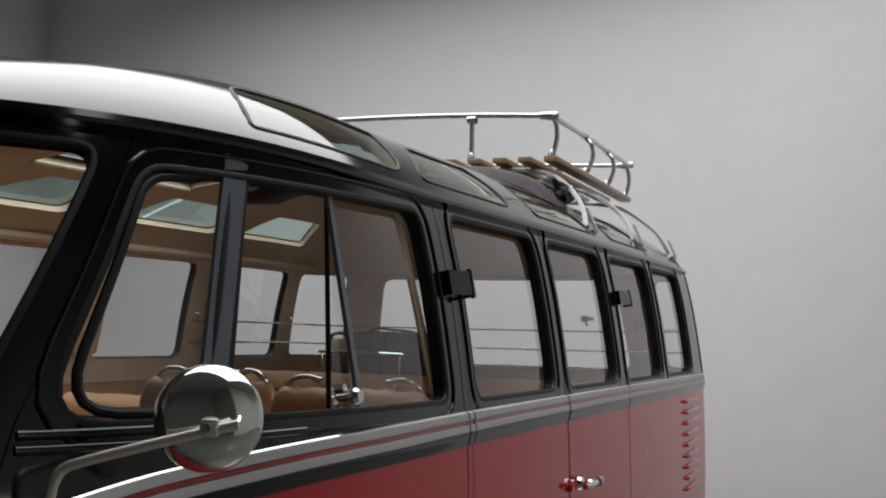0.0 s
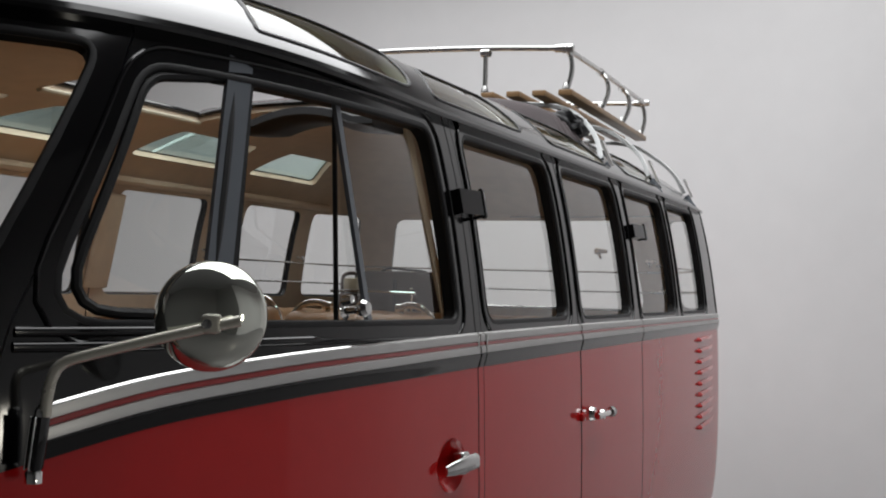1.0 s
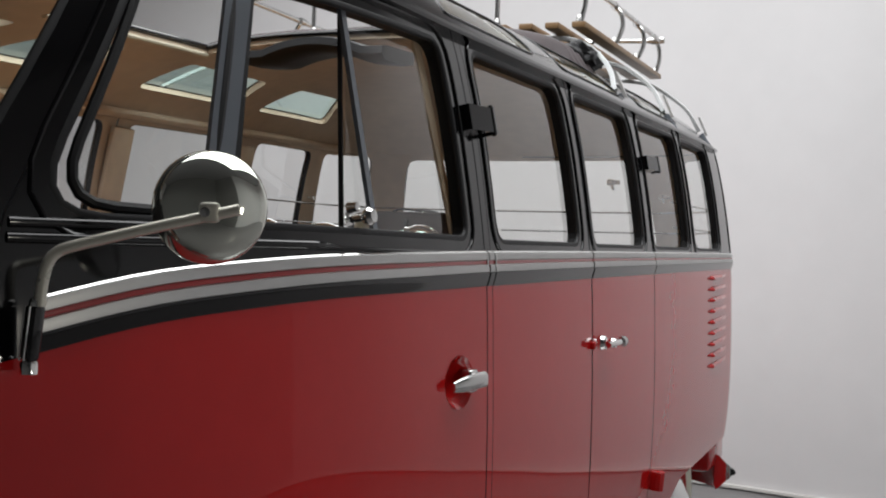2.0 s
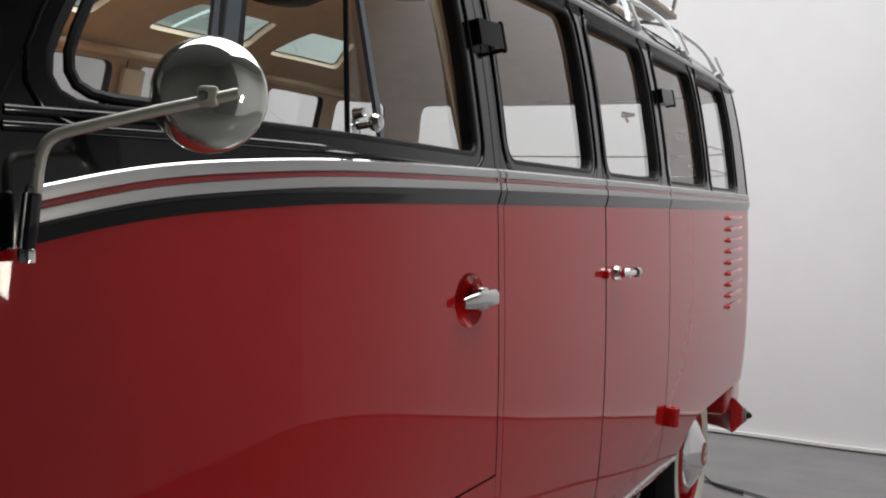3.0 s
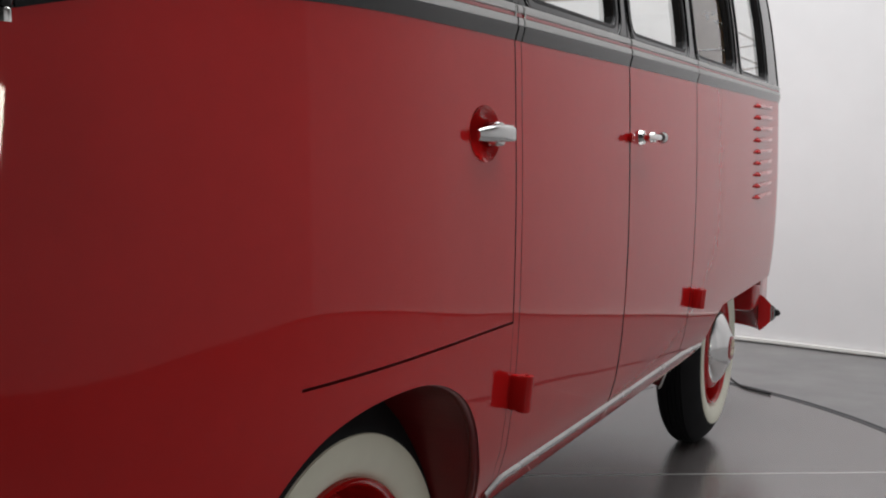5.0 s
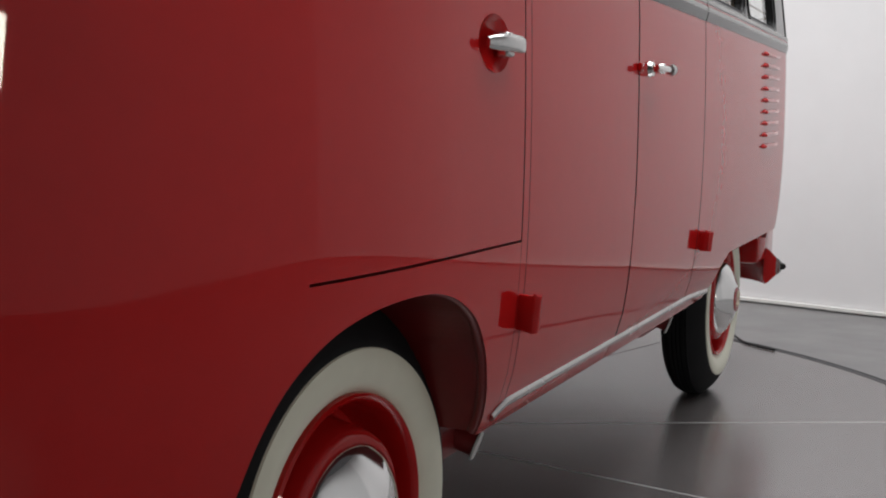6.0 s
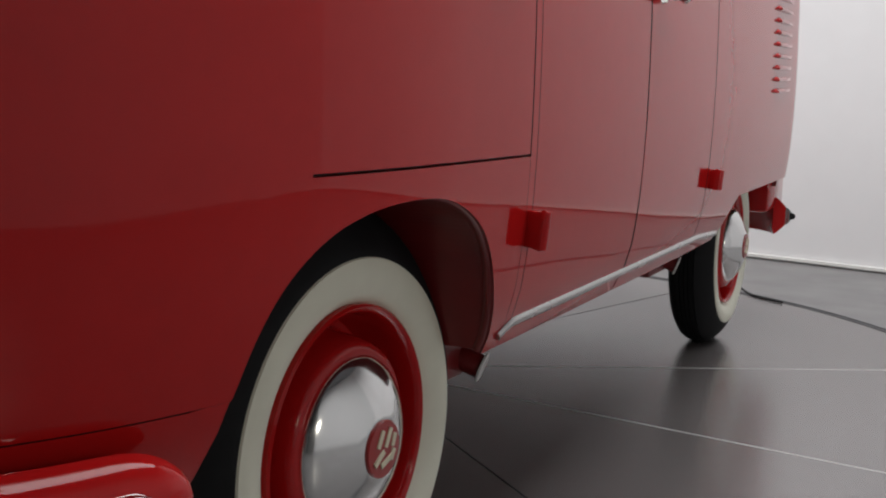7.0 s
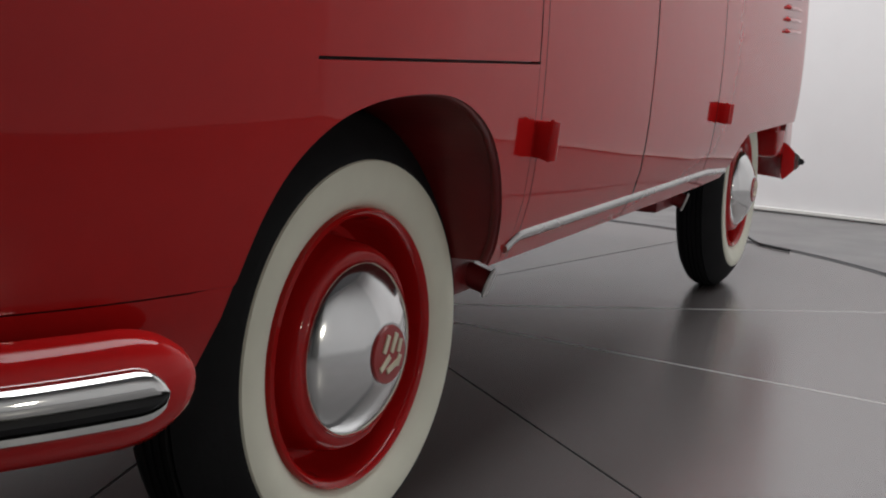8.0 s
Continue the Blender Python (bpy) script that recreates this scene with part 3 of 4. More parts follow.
# wheels
def wheel(x, y, side, steer=0.0):
    w = new("wheel")
    w.parent = van
    w.matrix_basis = Matrix.Translation((x, y, 0.33)) @ Matrix.Rotation((0 if side > 0 else math.pi) + radians(steer), 4, "Z")
    tyre = lathe("tyre", [(0.178, -0.120), (0.225, -0.128), (0.280, -0.121), (0.301, -0.107), (0.309, -0.094)]
                 + [(r, u) for k in range(4) for u0 in [-0.090 + 0.0125 * k] for r, u in ((0.3105, u0), (0.3105, u0 + 0.008), (0.3050, u0 + 0.009), (0.3050, u0 + 0.0118))]
                 + [(0.3085, -0.038), (0.300, -0.027), (0.286, -0.014), (0.270, -0.003), (0.256, 0.005), (0.2475, 0.008), (0.244, 0.007)], TYRE, w, "black ribbed tyre", 80)
    lathe("whitewall", [(0.2465, 0.006), (0.2445, 0.0105), (0.235, 0.0130), (0.219, 0.0125), (0.199, 0.006), (0.186, -0.003), (0.178, -0.015)], WHITEWALL, w, "cream white tyre sidewall", 80)
    rim = lathe("rim", [(0.180, -0.03), (0.1845, -0.008), (0.1835, 0.003), (0.180, 0.006), (0.175, 0.003), (0.171, -0.004), (0.169, -0.030), (0.166, -0.058), (0.160, -0.072), (0.150, -0.072), (0.143, -0.056), (0.139, -0.024), (0.1345, -0.006), (0.129, 0.001), (0.123, 0.0025), (0.10, 0.000), (0.02, -0.001)], RED, w, "red painted steel rim", 80)
    cap = lathe("hubcap", [(0.114, -0.004), (0.1165, 0.001), (0.1160, 0.006), (0.1125, 0.011), (0.104, 0.0185), (0.088, 0.0285), (0.070, 0.0375), (0.053, 0.0445), (0.043, 0.0480), (0.040, 0.0485), (0.0, 0.051)], HUB, w, "polished chrome hubcap", 96)
    badge = lathe("badge", [(0.038, 0.0480), (0.0385, 0.0505), (0.037, 0.0525), (0.0, 0.0545)], STRIPE, w, "red enamel badge with cream bars", 40)
    for cy, cz, ly, tilt in ((-0.010, 0.014, 0.022, 62), (0.006, 0.013, 0.024, 62), (0.018, 0.008, 0.016, 70), (-0.012, -0.008, 0.024, 35), (0.004, -0.014, 0.026, 20), (0.016, -0.009, 0.014, 60)):
        bar = box_bm(bmesh.new(), (0.0542, cy * 1.12, cz * 1.12), (0.0026, ly * 1.12, 0.0082), 0.0006, Matrix.Rotation(radians(tilt), 4, "X"), 1)
        part("badge_bar", bar, CREAM, w, "cream enamel bar")
    return w


wheel(0.752, 0.003, 1, -4.2)
wheel(0.775, 2.4, 1, -0.8)
wheel(-0.762, 0.0, -1, -4)
wheel(-0.785, 2.4, -1)

# jacking points
for sign in (1, -1):
    for y, x in ((0.352, 0.795), (1.62, 0.795)):
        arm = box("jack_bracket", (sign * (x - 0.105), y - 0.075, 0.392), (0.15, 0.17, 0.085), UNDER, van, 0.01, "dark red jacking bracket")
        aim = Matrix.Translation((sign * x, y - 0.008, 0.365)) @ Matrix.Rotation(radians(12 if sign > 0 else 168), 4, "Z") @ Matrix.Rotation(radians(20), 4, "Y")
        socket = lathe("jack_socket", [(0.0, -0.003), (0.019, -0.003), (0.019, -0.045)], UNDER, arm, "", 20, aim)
        lathe("socket_cap", [(0.0, 0.002), (0.022, 0.002), (0.0245, 0.0), (0.0245, -0.003), (0.019, -0.0035)], JOINT, socket, "pale round socket cap", 24, aim)

# door furniture
f1 = side_of(1)


def frame_at(s, z, out=0.0):
    """Axes on the side: x outward, y rearward, z up."""
    p, n = f1(s, z)
    u = Vector((0, 0, 1))
    y = u.cross(n).normalized()
    u = n.cross(y)
    m = Matrix(((n.x, y.x, u.x, 0), (n.y, y.y, u.y, 0), (n.z, y.z, u.z, 0), (0, 0, 0, 1)))
    return Matrix.Translation(p + n * out) @ m


front_door = next(o for o in van.children if o.name == "front_door")
m = frame_at(*HANDLE)
lathe("handle_dish", [(0.0375, 0.0008), (0.034, -0.003), (0.026, -0.010), (0.014, -0.0145), (0.0, -0.016)], RED, front_door, "round red dish behind the handle", 36, m @ Matrix.Translation((0, 0.010, 0)) @ Matrix.Diagonal((1, 54 / 37, 39 / 37, 1)))
bm = bmesh.new()
for cx, cy, cz, sx, sy, sz in ((0.004, 0.040, 0.0, 0.020, 0.026, 0.034), (0.014, 0.048, 0.0, 0.022, 0.040, 0.022)):
    box_bm(bm, (cx, cy, cz), (sx, sy, sz), 0.005, segments=3)
bmesh.ops.transform(bm, matrix=m, verts=bm.verts[:])
grip = part("door_handle", bm, ALU, front_door, "chrome door handle")
hp = [m @ Vector(q) for q in ((0.019, 0.062, 0.001), (0.020, 0.030, 0.001), (0.019, 0.0, 0.0), (0.016, -0.022, -0.001), (0.012, -0.040, -0.002))]
pth = smooth_path(hp, 5)
sweep("handle_lever", pth, [m.to_3x3() @ Vector((1, 0, 0))] * len(pth), [(0.012 * math.cos(a), 0.006 * math.sin(a)) for a in [2 * math.pi * i / 12 for i in range(12)]], ALU, front_door, "chrome lever", scales=[1.0 - 0.45 * (i / (len(pth) - 1)) ** 3 for i in range(len(pth))])
cargo = [o for o in van.children if o.name.startswith("cargo_door")]
rear_leaf = cargo[1]
m = frame_at(0.965, 0.985)
boss = lathe("cargo_handle", [(0.0, 0.030), (0.010, 0.030), (0.011, 0.022), (0.008, 0.018), (0.008, 0.010), (0.014, 0.008), (0.016, 0.0)], CHROME, rear_leaf, "chrome turn handle", 20, m)
tube("handle_lever", [m @ Vector(q) for q in ((0.026, -0.048, -0.001), (0.029, -0.02, 0.0), (0.030, 0.02, 0.0), (0.029, 0.052, 0.0))], 0.0065, CHROME, rear_leaf, "chrome lever", 10)
lathe("lever_knob", [(0.0, 0.016), (0.009, 0.013), (0.012, 0.005), (0.010, -0.010), (0.0, -0.012)], ALU, rear_leaf, "pale lever end", 16, m @ Matrix.Translation((0.029, 0.058, 0)) @ Matrix.Rotation(math.pi / 2, 4, "Z"))
box("striker", m @ Vector((0.004, -0.082, 0)), (0.010, 0.02, 0.016), RED, cargo[0], 0.003, "red door striker")


def hinge(s, z, w, h, out, mat, parent, label, thin=0.15):
    """A wedge-shaped leaf, thicker towards its knuckle at the rear end, and the knuckle with its pin."""
    m = frame_at(s, z)
    bm = bmesh.new()
    vs = [bm.verts.new(q) for q in [(x, y * w, u * h) for y, d in ((-0.5, thin), (0.40, 0.92)) for u in (-0.5, 0.5) for x in (-0.004, out * d)]]
    for q in ((0, 1, 3, 2), (4, 6, 7, 5), (0, 2, 6, 4), (1, 5, 7, 3), (0, 4, 5, 1), (2, 3, 7, 6)):
        bm.faces.new([vs[k] for k in q])
    box_bm(bm, (out * 0.46, w * 0.44, 0), (out * 1.06, w * 0.12, h * 1.14), 0.002, segments=2)
    bmesh.ops.create_cone(bm, cap_ends=True, segments=10, radius1=0.0035, radius2=0.0035, depth=h * 1.24, matrix=Matrix.Translation((out * 0.8, w * 0.44, 0)))
    bmesh.ops.transform(bm, matrix=m, verts=bm.verts[:])
    part("hinge", bm, mat, parent, label)


def block_hinge(y0, y1, z, h, out, parent):
    """A short hinge arm standing out from the skin, with a rounded knuckle at its outer end and a pin."""
    mid = (y0 + y1) / 2
    m = frame_at(mid, z)
    bm = bmesh.new()
    box_bm(bm, (out * 0.42, 0, 0), (out * 0.9, y1 - y0, h), 0.0025, segments=2)
    bmesh.ops.create_cone(bm, cap_ends=True, segments=16, radius1=(y1 - y0) * 0.56, radius2=(y1 - y0) * 0.56, depth=h * 1.03, matrix=Matrix.Translation((out - (y1 - y0) * 0.5, 0.001, 0)))
    bmesh.ops.create_cone(bm, cap_ends=True, segments=10, radius1=0.0038, radius2=0.0034, depth=h * 1.12, matrix=Matrix.Translation((out - (y1 - y0) * 0.5, 0.001, 0)))
    bmesh.ops.transform(bm, matrix=m, verts=bm.verts[:])
    return part("hinge", bm, RED, parent, "red lower door hinge")


block_hinge(0.280, 0.300, 0.596, 0.054, 0.031, cargo[0])
block_hinge(1.513, 1.545, 0.597, 0.046, 0.028, rear_leaf)
hinge(0.285, 1.376, 0.085, 0.040, 0.026, BLACK, cargo[0], "black upper door hinge", 0.6)
hinge(1.545, 1.390, 0.105, 0.036, 0.024, BLACK, rear_leaf, "black upper door hinge", 0.6)

for s in (DOOR1 - 0.006, PILLAR + 0.006):
    m = frame_at(s, belt(s))
    part("moulding_clip", box_bm(bmesh.new(), m @ Vector((0.004, 0, 0)), (0.006, 0.004, 0.025), 0.0012), CHROME, front_door if s < DOOR1 else cargo[0], "chrome moulding clip")

# cooling louvres
rear_side = next(o for o in van.children if o.name == "rear_quarter")
for k in range(9):
    z = 1.098 - 0.0352 * k
    vs, fs = [], []
    n, c = 20, 9
    for i in range(n + 1):
        t = i / n
        rise = 0.0115 * min(1.0, t / 0.03) ** 0.5 * min(1.0, (1 - t) / 0.45) ** 0.8
        hh = 0.0085 * min(1.0, 0.45 + t / 0.12) * (1 - 0.3 * t)
        for j in range(c):
            u = j / (c - 1)
            a = math.pi * u
            p, q = f1(2.335 + 0.325 * t, z + hh * math.cos(a) + 0.004 * t)
            vs.append(p + q * (rise * math.sin(math.pi * u ** 1.5) ** 0.9 + 0.0003))
    for i in range(n):
        for j in range(c - 1):
            fs.append((i * c + j, i * c + j + 1, (i + 1) * c + j + 1, (i + 1) * c + j))
    mesh_part("louvre", vs, fs, RED, rear_side, "red pressed louvre")

# wing mirror on the door's hinge
lean = Matrix.Rotation(radians(7), 4, "Y")
bracket = box("mirror", (0.787, -0.621, 1.094), (0.013, 0.014, 0.050), BLACK, van, 0.004, "round chrome wing mirror on a bent arm", lean)
for x, z, r, h in ((0.790, 1.121, 0.0070, 0.007), (0.783, 1.064, 0.0080, 0.012)):
    lathe("bracket_nut", [(0.0, h / 2), (r * 0.8, h / 2), (r, h / 2 - 0.002), (r, -h / 2), (0.0, -h / 2)], CHROME, bracket, "chrome bracket nut", 10, Matrix.Translation((x, -0.620, z)) @ Matrix.Rotation(-math.pi / 2, 4, "Y"))
for x in (0.7825, 0.7875):
    box("bracket_trim", (x, -0.6285, 1.094), (0.0018, 0.003, 0.048), CHROME, bracket, 0.0008, "chrome bracket edge", lean)
tube("mirror_arm", [(0.793, -0.620, 1.118), (0.796, -0.621, 1.138), (0.801, -0.620, 1.156), (0.808, -0.616, 1.1655), (0.824, -0.609, 1.172), (0.88, -0.579, 1.189), (0.945, -0.546, 1.207)], 0.0052, ARM, bracket, "bent plated mirror arm", 10)
to_cam = Matrix.Rotation(math.atan2(-0.86, 0.50), 4, "Z")
mm = Matrix.Translation((0.898, -0.522, 1.209)) @ to_cam
lathe("mirror_shell", [(0.0515, -0.010), (0.0525, -0.004), (0.0515, 0.001), (0.050, 0.004), (0.045, 0.012), (0.036, 0.019), (0.024, 0.0235), (0.012, 0.0255), (0.0, 0.026)], DOME, bracket, "domed chrome mirror back", 48, mm)
lathe("mirror_glass", [(0.050, -0.009), (0.0, -0.009)], ALU, bracket, "mirror glass", 40, mm)
box("mirror_clamp", (0.921, -0.556, 1.2035), (0.018, 0.016, 0.018), ARM, bracket, 0.004, "chrome arm clamp", Matrix.Rotation(radians(28), 4, "Z"))
lathe("clamp_bolt", [(0.0, 0.006), (0.0045, 0.005), (0.0045, -0.028), (0.0, -0.028)], CHROME, bracket, "chrome clamp bolt", 10, Matrix.Translation((0.921, -0.563, 1.2035)) @ to_cam)

# rubber behind the door seams
for sign in (1, -1):
    for s, z0 in ((DOOR1 + 0.013, 0.72), (LEAF, 0.42), (LEAF1, 0.42)):
        pts = [side_of(sign)(s, z) for z in np.linspace(z0, 1.50, 30)]
        sweep("door_seal", [p - n * 0.017 for p, n in pts], [n for p, n in pts], [(-0.018, -0.003), (0.018, -0.003), (0.018, 0.003), (-0.018, 0.003)], RUBBER, van, "black rubber door seal")
    pts = [side_of(sign)(s, DOORBOT - 0.002) for s in np.linspace(SPLIT, DOOR1, 20)]
    sweep("door_seal", [p - n * 0.017 for p, n in pts], [n for p, n in pts], [(-0.010, -0.003), (0.010, -0.003), (0.010, 0.003), (-0.010, 0.003)], RUBBER, van, "black rubber door seal")

# headlights
for sign in (1, -1):
    m = Matrix.Translation((sign * 0.60, -0.845, 0.90)) @ Matrix.Rotation(-math.pi / 2, 4, "Z")
    lamp = lathe("headlight", [(0.100, -0.03), (0.102, 0.02), (0.098, 0.034), (0.088, 0.040), (0.084, 0.036)], CHROME, van, "round headlight with a chrome ring", 48, m)
    lathe("headlight_lens", [(0.085, 0.034), (0.06, 0.044), (0.03, 0.049), (0.0, 0.050)], CREAM, lamp, "pale headlight lens", 40, m)

# front door glazing: vent wing, sliding pane, knob
def upright(name, s0, z0, s1, z1, w, d, mat, parent, label, off=-0.012):
    a, b = f1(s0, z0), f1(s1, z1)
    pth = [a[0].lerp(b[0], i / 6) + a[1] * off for i in range(7)]
    return sweep(name, pth, [a[1]] * 7, [(-w / 2, -d / 2), (w / 2, -d / 2), (w / 2, d / 2), (-w / 2, d / 2)], mat, parent, label)


vent = upright("vent_post", -0.409, 1.196, -0.372, 1.500, 0.036, 0.006, SEAL_GREY, front_door, "dark grey vent window post", -0.002)
upright("vent_edge", -0.385, 1.196, -0.352, 1.496, 0.013, 0.022, RUBBER, front_door, "black vent window edge")
for z, s1 in ((1.1765, -0.19), (1.1905, -0.43)):
    rib = [f1(s, z) for s in np.linspace(-0.63, s1, 40)]
    sweep("door_rib", [p for p, n in rib], [n for p, n in rib], [(0.0052 * math.cos(a), 0.0048 * math.sin(a)) for a in [2 * math.pi * i / 10 for i in range(10)]], BLACK, front_door, "black pressed rib under the window", scales=[min(1.0, 0.1 + (39 - i) / 5) for i in range(40)])
vent_loop = rounded([(-0.590, 1.212), (-0.414, 1.206), (-0.384, 1.480), (-0.522, 1.464)], [0.05, 0.01, 0.01, 0.04])
pane(f1, vent_loop, CLEAR, front_door, 0.006)
seal(f1, vent_loop, front_door, 0.006, 0.006, 0.008)
upright("glass_edge", -0.152, 1.195, -0.110, 1.488, 0.003, 0.006, RUBBER, front_door, "dark edge of the sliding pane", -0.022)
upright("glass_bar", -0.088, 1.192, -0.131, 1.488, 0.012, 0.006, SEAL_GREY, front_door, "dark grey window bar", -0.010)
pane(f1, rounded([(-0.152, 1.20), (0.205, 1.195), (0.198, 1.486), (-0.110, 1.484)], 0.01), CLEAR, front_door, 0.020)
upright("door_trim", 0.226, 1.188, 0.184, 1.490, 0.024, 0.004, LINER, front_door, "cream inner door trim", -0.028)
m = frame_at(-0.135, 1.212, -0.005)
knob = lathe("window_knob", [(0.0, 0.022), (0.008, 0.021), (0.0115, 0.015), (0.009, 0.008), (0.005, 0.004), (0.005, -0.012), (0.012, -0.014)], CHROME, front_door, "chrome window knob", 20, m)
lathe("knob_clip", [(0.0, 0.010), (0.006, 0.009), (0.007, -0.004), (0.0, -0.006)], CHROME, front_door, "", 12, m @ Matrix.Translation((0.0, -0.018, 0.012)))

# sunroof: folded cloth and its frame
fr = []
for sg in (1, -1):
    line = [roof_of(sg)(s_roof(SUN0, r), r) for r in np.linspace(0.26, SUNR, 10)] + [roof_of(sg)(s, SUNR) for s in np.linspace(0.5, SUN1, 20)] + [roof_of(sg)(SUN1, r) for r in np.linspace(SUNR, 0.03, 10)]
    fr += line if sg > 0 else line[::-1]
sweep("sunroof_frame", [p for p, n in fr], [n for p, n in fr], [(0.010 * math.cos(a), 0.008 * math.sin(a)) for a in [2 * math.pi * i / 8 for i in range(8)]], BLACK, van, "black sunroof frame", closed=True)
for sg in (1, -1):
    side = [roof_of(sg)(s, SUNR + 0.005) for s in np.linspace(s_roof(SUN0, SUNR), SUN1, 24)]
    sweep("sunroof_lining", [p - n * 0.024 for p, n in side], [n for p, n in side], [(0.009 * math.cos(a), 0.007 * math.sin(a)) for a in [2 * math.pi * i / 8 for i in range(8)]], CREAM, van, "cream lining of the sunroof edge")
head = [Vector((x, SUN1 + 0.01, 1.705 - 0.03 * min(1.0, abs(x) / 0.15) ** 2)) for x in np.linspace(-0.21, 0.21, 21)]
sweep("sunroof_lip", head, [Vector((0, 0, 1))] * 21, [(0.0, -0.012), (0.10, -0.022), (0.185, -0.024), (0.205, -0.010), (0.200, 0.010), (0.18, 0.014), (0.0, 0.022)], RUBBER, van, "black lip of the folded sunroof")
vs, fs = [], []
nx, ny = 44, 26
for i in range(nx + 1):
    x = -0.48 + 1.135 * i / nx
    for j in range(ny + 1):
        t = j / ny
        y = 1.46 + 0.28 * t
        base = ZG + 0.016 + RISE * (1 - (abs(x) / 0.795) ** 3.4) ** 0.9
        fold = abs(math.sin(t * math.pi * 4.5 + 0.4 * math.sin(x * 9)))
        wide = max(0.0, min(1.0, (abs(x) - 0.38) / 0.2))
        edge = min(1.0, min(t, 1 - t) * 7) * min(1.0, min(0.655 - x, x + 0.48) * 30)
        vs.append((x, y, base + 0.003 + (0.012 + 0.005 * fold + wide * (0.010 + 0.012 * fold) + 0.006 * noise.noise(Vector((x * 9, y * 14, 0)))) * max(0, edge) ** 0.6))
for i in range(nx):
    for j in range(ny):
        a = i * (ny + 1) + j
        fs.append((a, a + ny + 1, a + ny + 2, a + 1))
mesh_part("folded_sunroof", vs, fs, CLOTH, van, "dark cloth sunroof folded back")

for sx in (1,):
    bm = bmesh.new()
    bmesh.ops.create_icosphere(bm, subdivisions=4, radius=1.0, matrix=Matrix.Translation((sx * 0.60, 1.70, 1.710)) @ Matrix.Diagonal((0.055, 0.115, 0.042, 1)))
    for q in bm.verts:
        d = q.co - Vector((sx * 0.60, 1.70, 1.710))
        q.co += d * (0.45 * noise.noise(q.co * 16) + 0.25 * noise.noise(q.co * 40))
    fold = part("cloth_fold", bm, RUBBER, van, "black crumpled end of the folded sunroof")
    for y, z in ((1.80, 1.738), (1.85, 1.706)):
        box("catch", (sx * 0.625, y, z), (0.028, 0.03, 0.010), CHROME, fold, 0.003, "chrome sunroof catch", Matrix.Rotation(radians(12), 4, "X"))

# ---- cab and saloon ----
def cushion(name, centre, size, mat, parent, label, ribs=0):
    """A padded block with bulging, piped ribs."""
    bm = bmesh.new()
    box_bm(bm, (0, 0, 0), size, min(size) * 0.36, segments=4)
    if ribs:
        for k in range(ribs):
            x = -size[0] / 2 + size[0] * (k + 0.5) / ribs
            box_bm(bm, (x, 0, 0.004), (size[0] / ribs * 0.93, size[1] + 0.012, size[2] * 0.96), 0.02, segments=3)
    bmesh.ops.translate(bm, vec=centre, verts=bm.verts[:])
    return part(name, bm, mat, parent, label)


def ribbed_pad(name, x0, x1, y, top, height, thick, ribs, parent, label):
    """An upright pad with sewn ribs, a rounded top edge and rounded upper corners, as one skin."""
    nx, nv = ribs * 6, 22
    w = x1 - x0
    vs, fs = [], []
    for i in range(nx + 1):
        u = i / nx
        edge = min(u, 1 - u) * w
        drop = 0.025 - math.sqrt(max(0.0, 0.025 ** 2 - (0.025 - min(edge, 0.025)) ** 2))
        puff = 0.0045 * abs(math.sin(math.pi * u * ribs)) ** 0.5
        squeeze = 1.0 - 0.45 * max(0.0, 1 - edge / 0.03) ** 2
        for j in range(nv + 1):
            s = j / nv
            ang = math.pi * (s - 0.3) / 0.4
            if s < 0.3:
                py, pz = -1.0, -height * (1 - s / 0.3)
            elif s > 0.7:
                py, pz = 1.0, -height * ((s - 0.7) / 0.3)
            else:
                py, pz = -math.cos(ang), 0.05 * math.sin(ang)
            half = (thick / 2 + (puff if s < 0.75 else 0)) * squeeze
            lift = puff * 0.7 * max(0.0, math.sin(ang)) if 0.3 < s < 0.7 else 0
            vs.append((x0 + w * u, y + py * half - 0.05 * (pz + 0.05) * 0.6, top - 0.05 - drop * (1 if pz > -0.1 else 0.4) + pz + lift))
    k = nv + 1
    for i in range(nx):
        for j in range(nv):
            fs.append((i * k + j, (i + 1) * k + j, (i + 1) * k + j + 1, i * k + j + 1))
    fs.append(tuple(range(k)))
    fs.append(tuple(nx * k + j for j in range(nv, -1, -1)))
    bm = bmesh.new()
    bv = [bm.verts.new(q) for q in vs]
    for q in fs:
        bm.faces.new([bv[i] for i in q])
    return part(name, bm, TAN, parent, label)


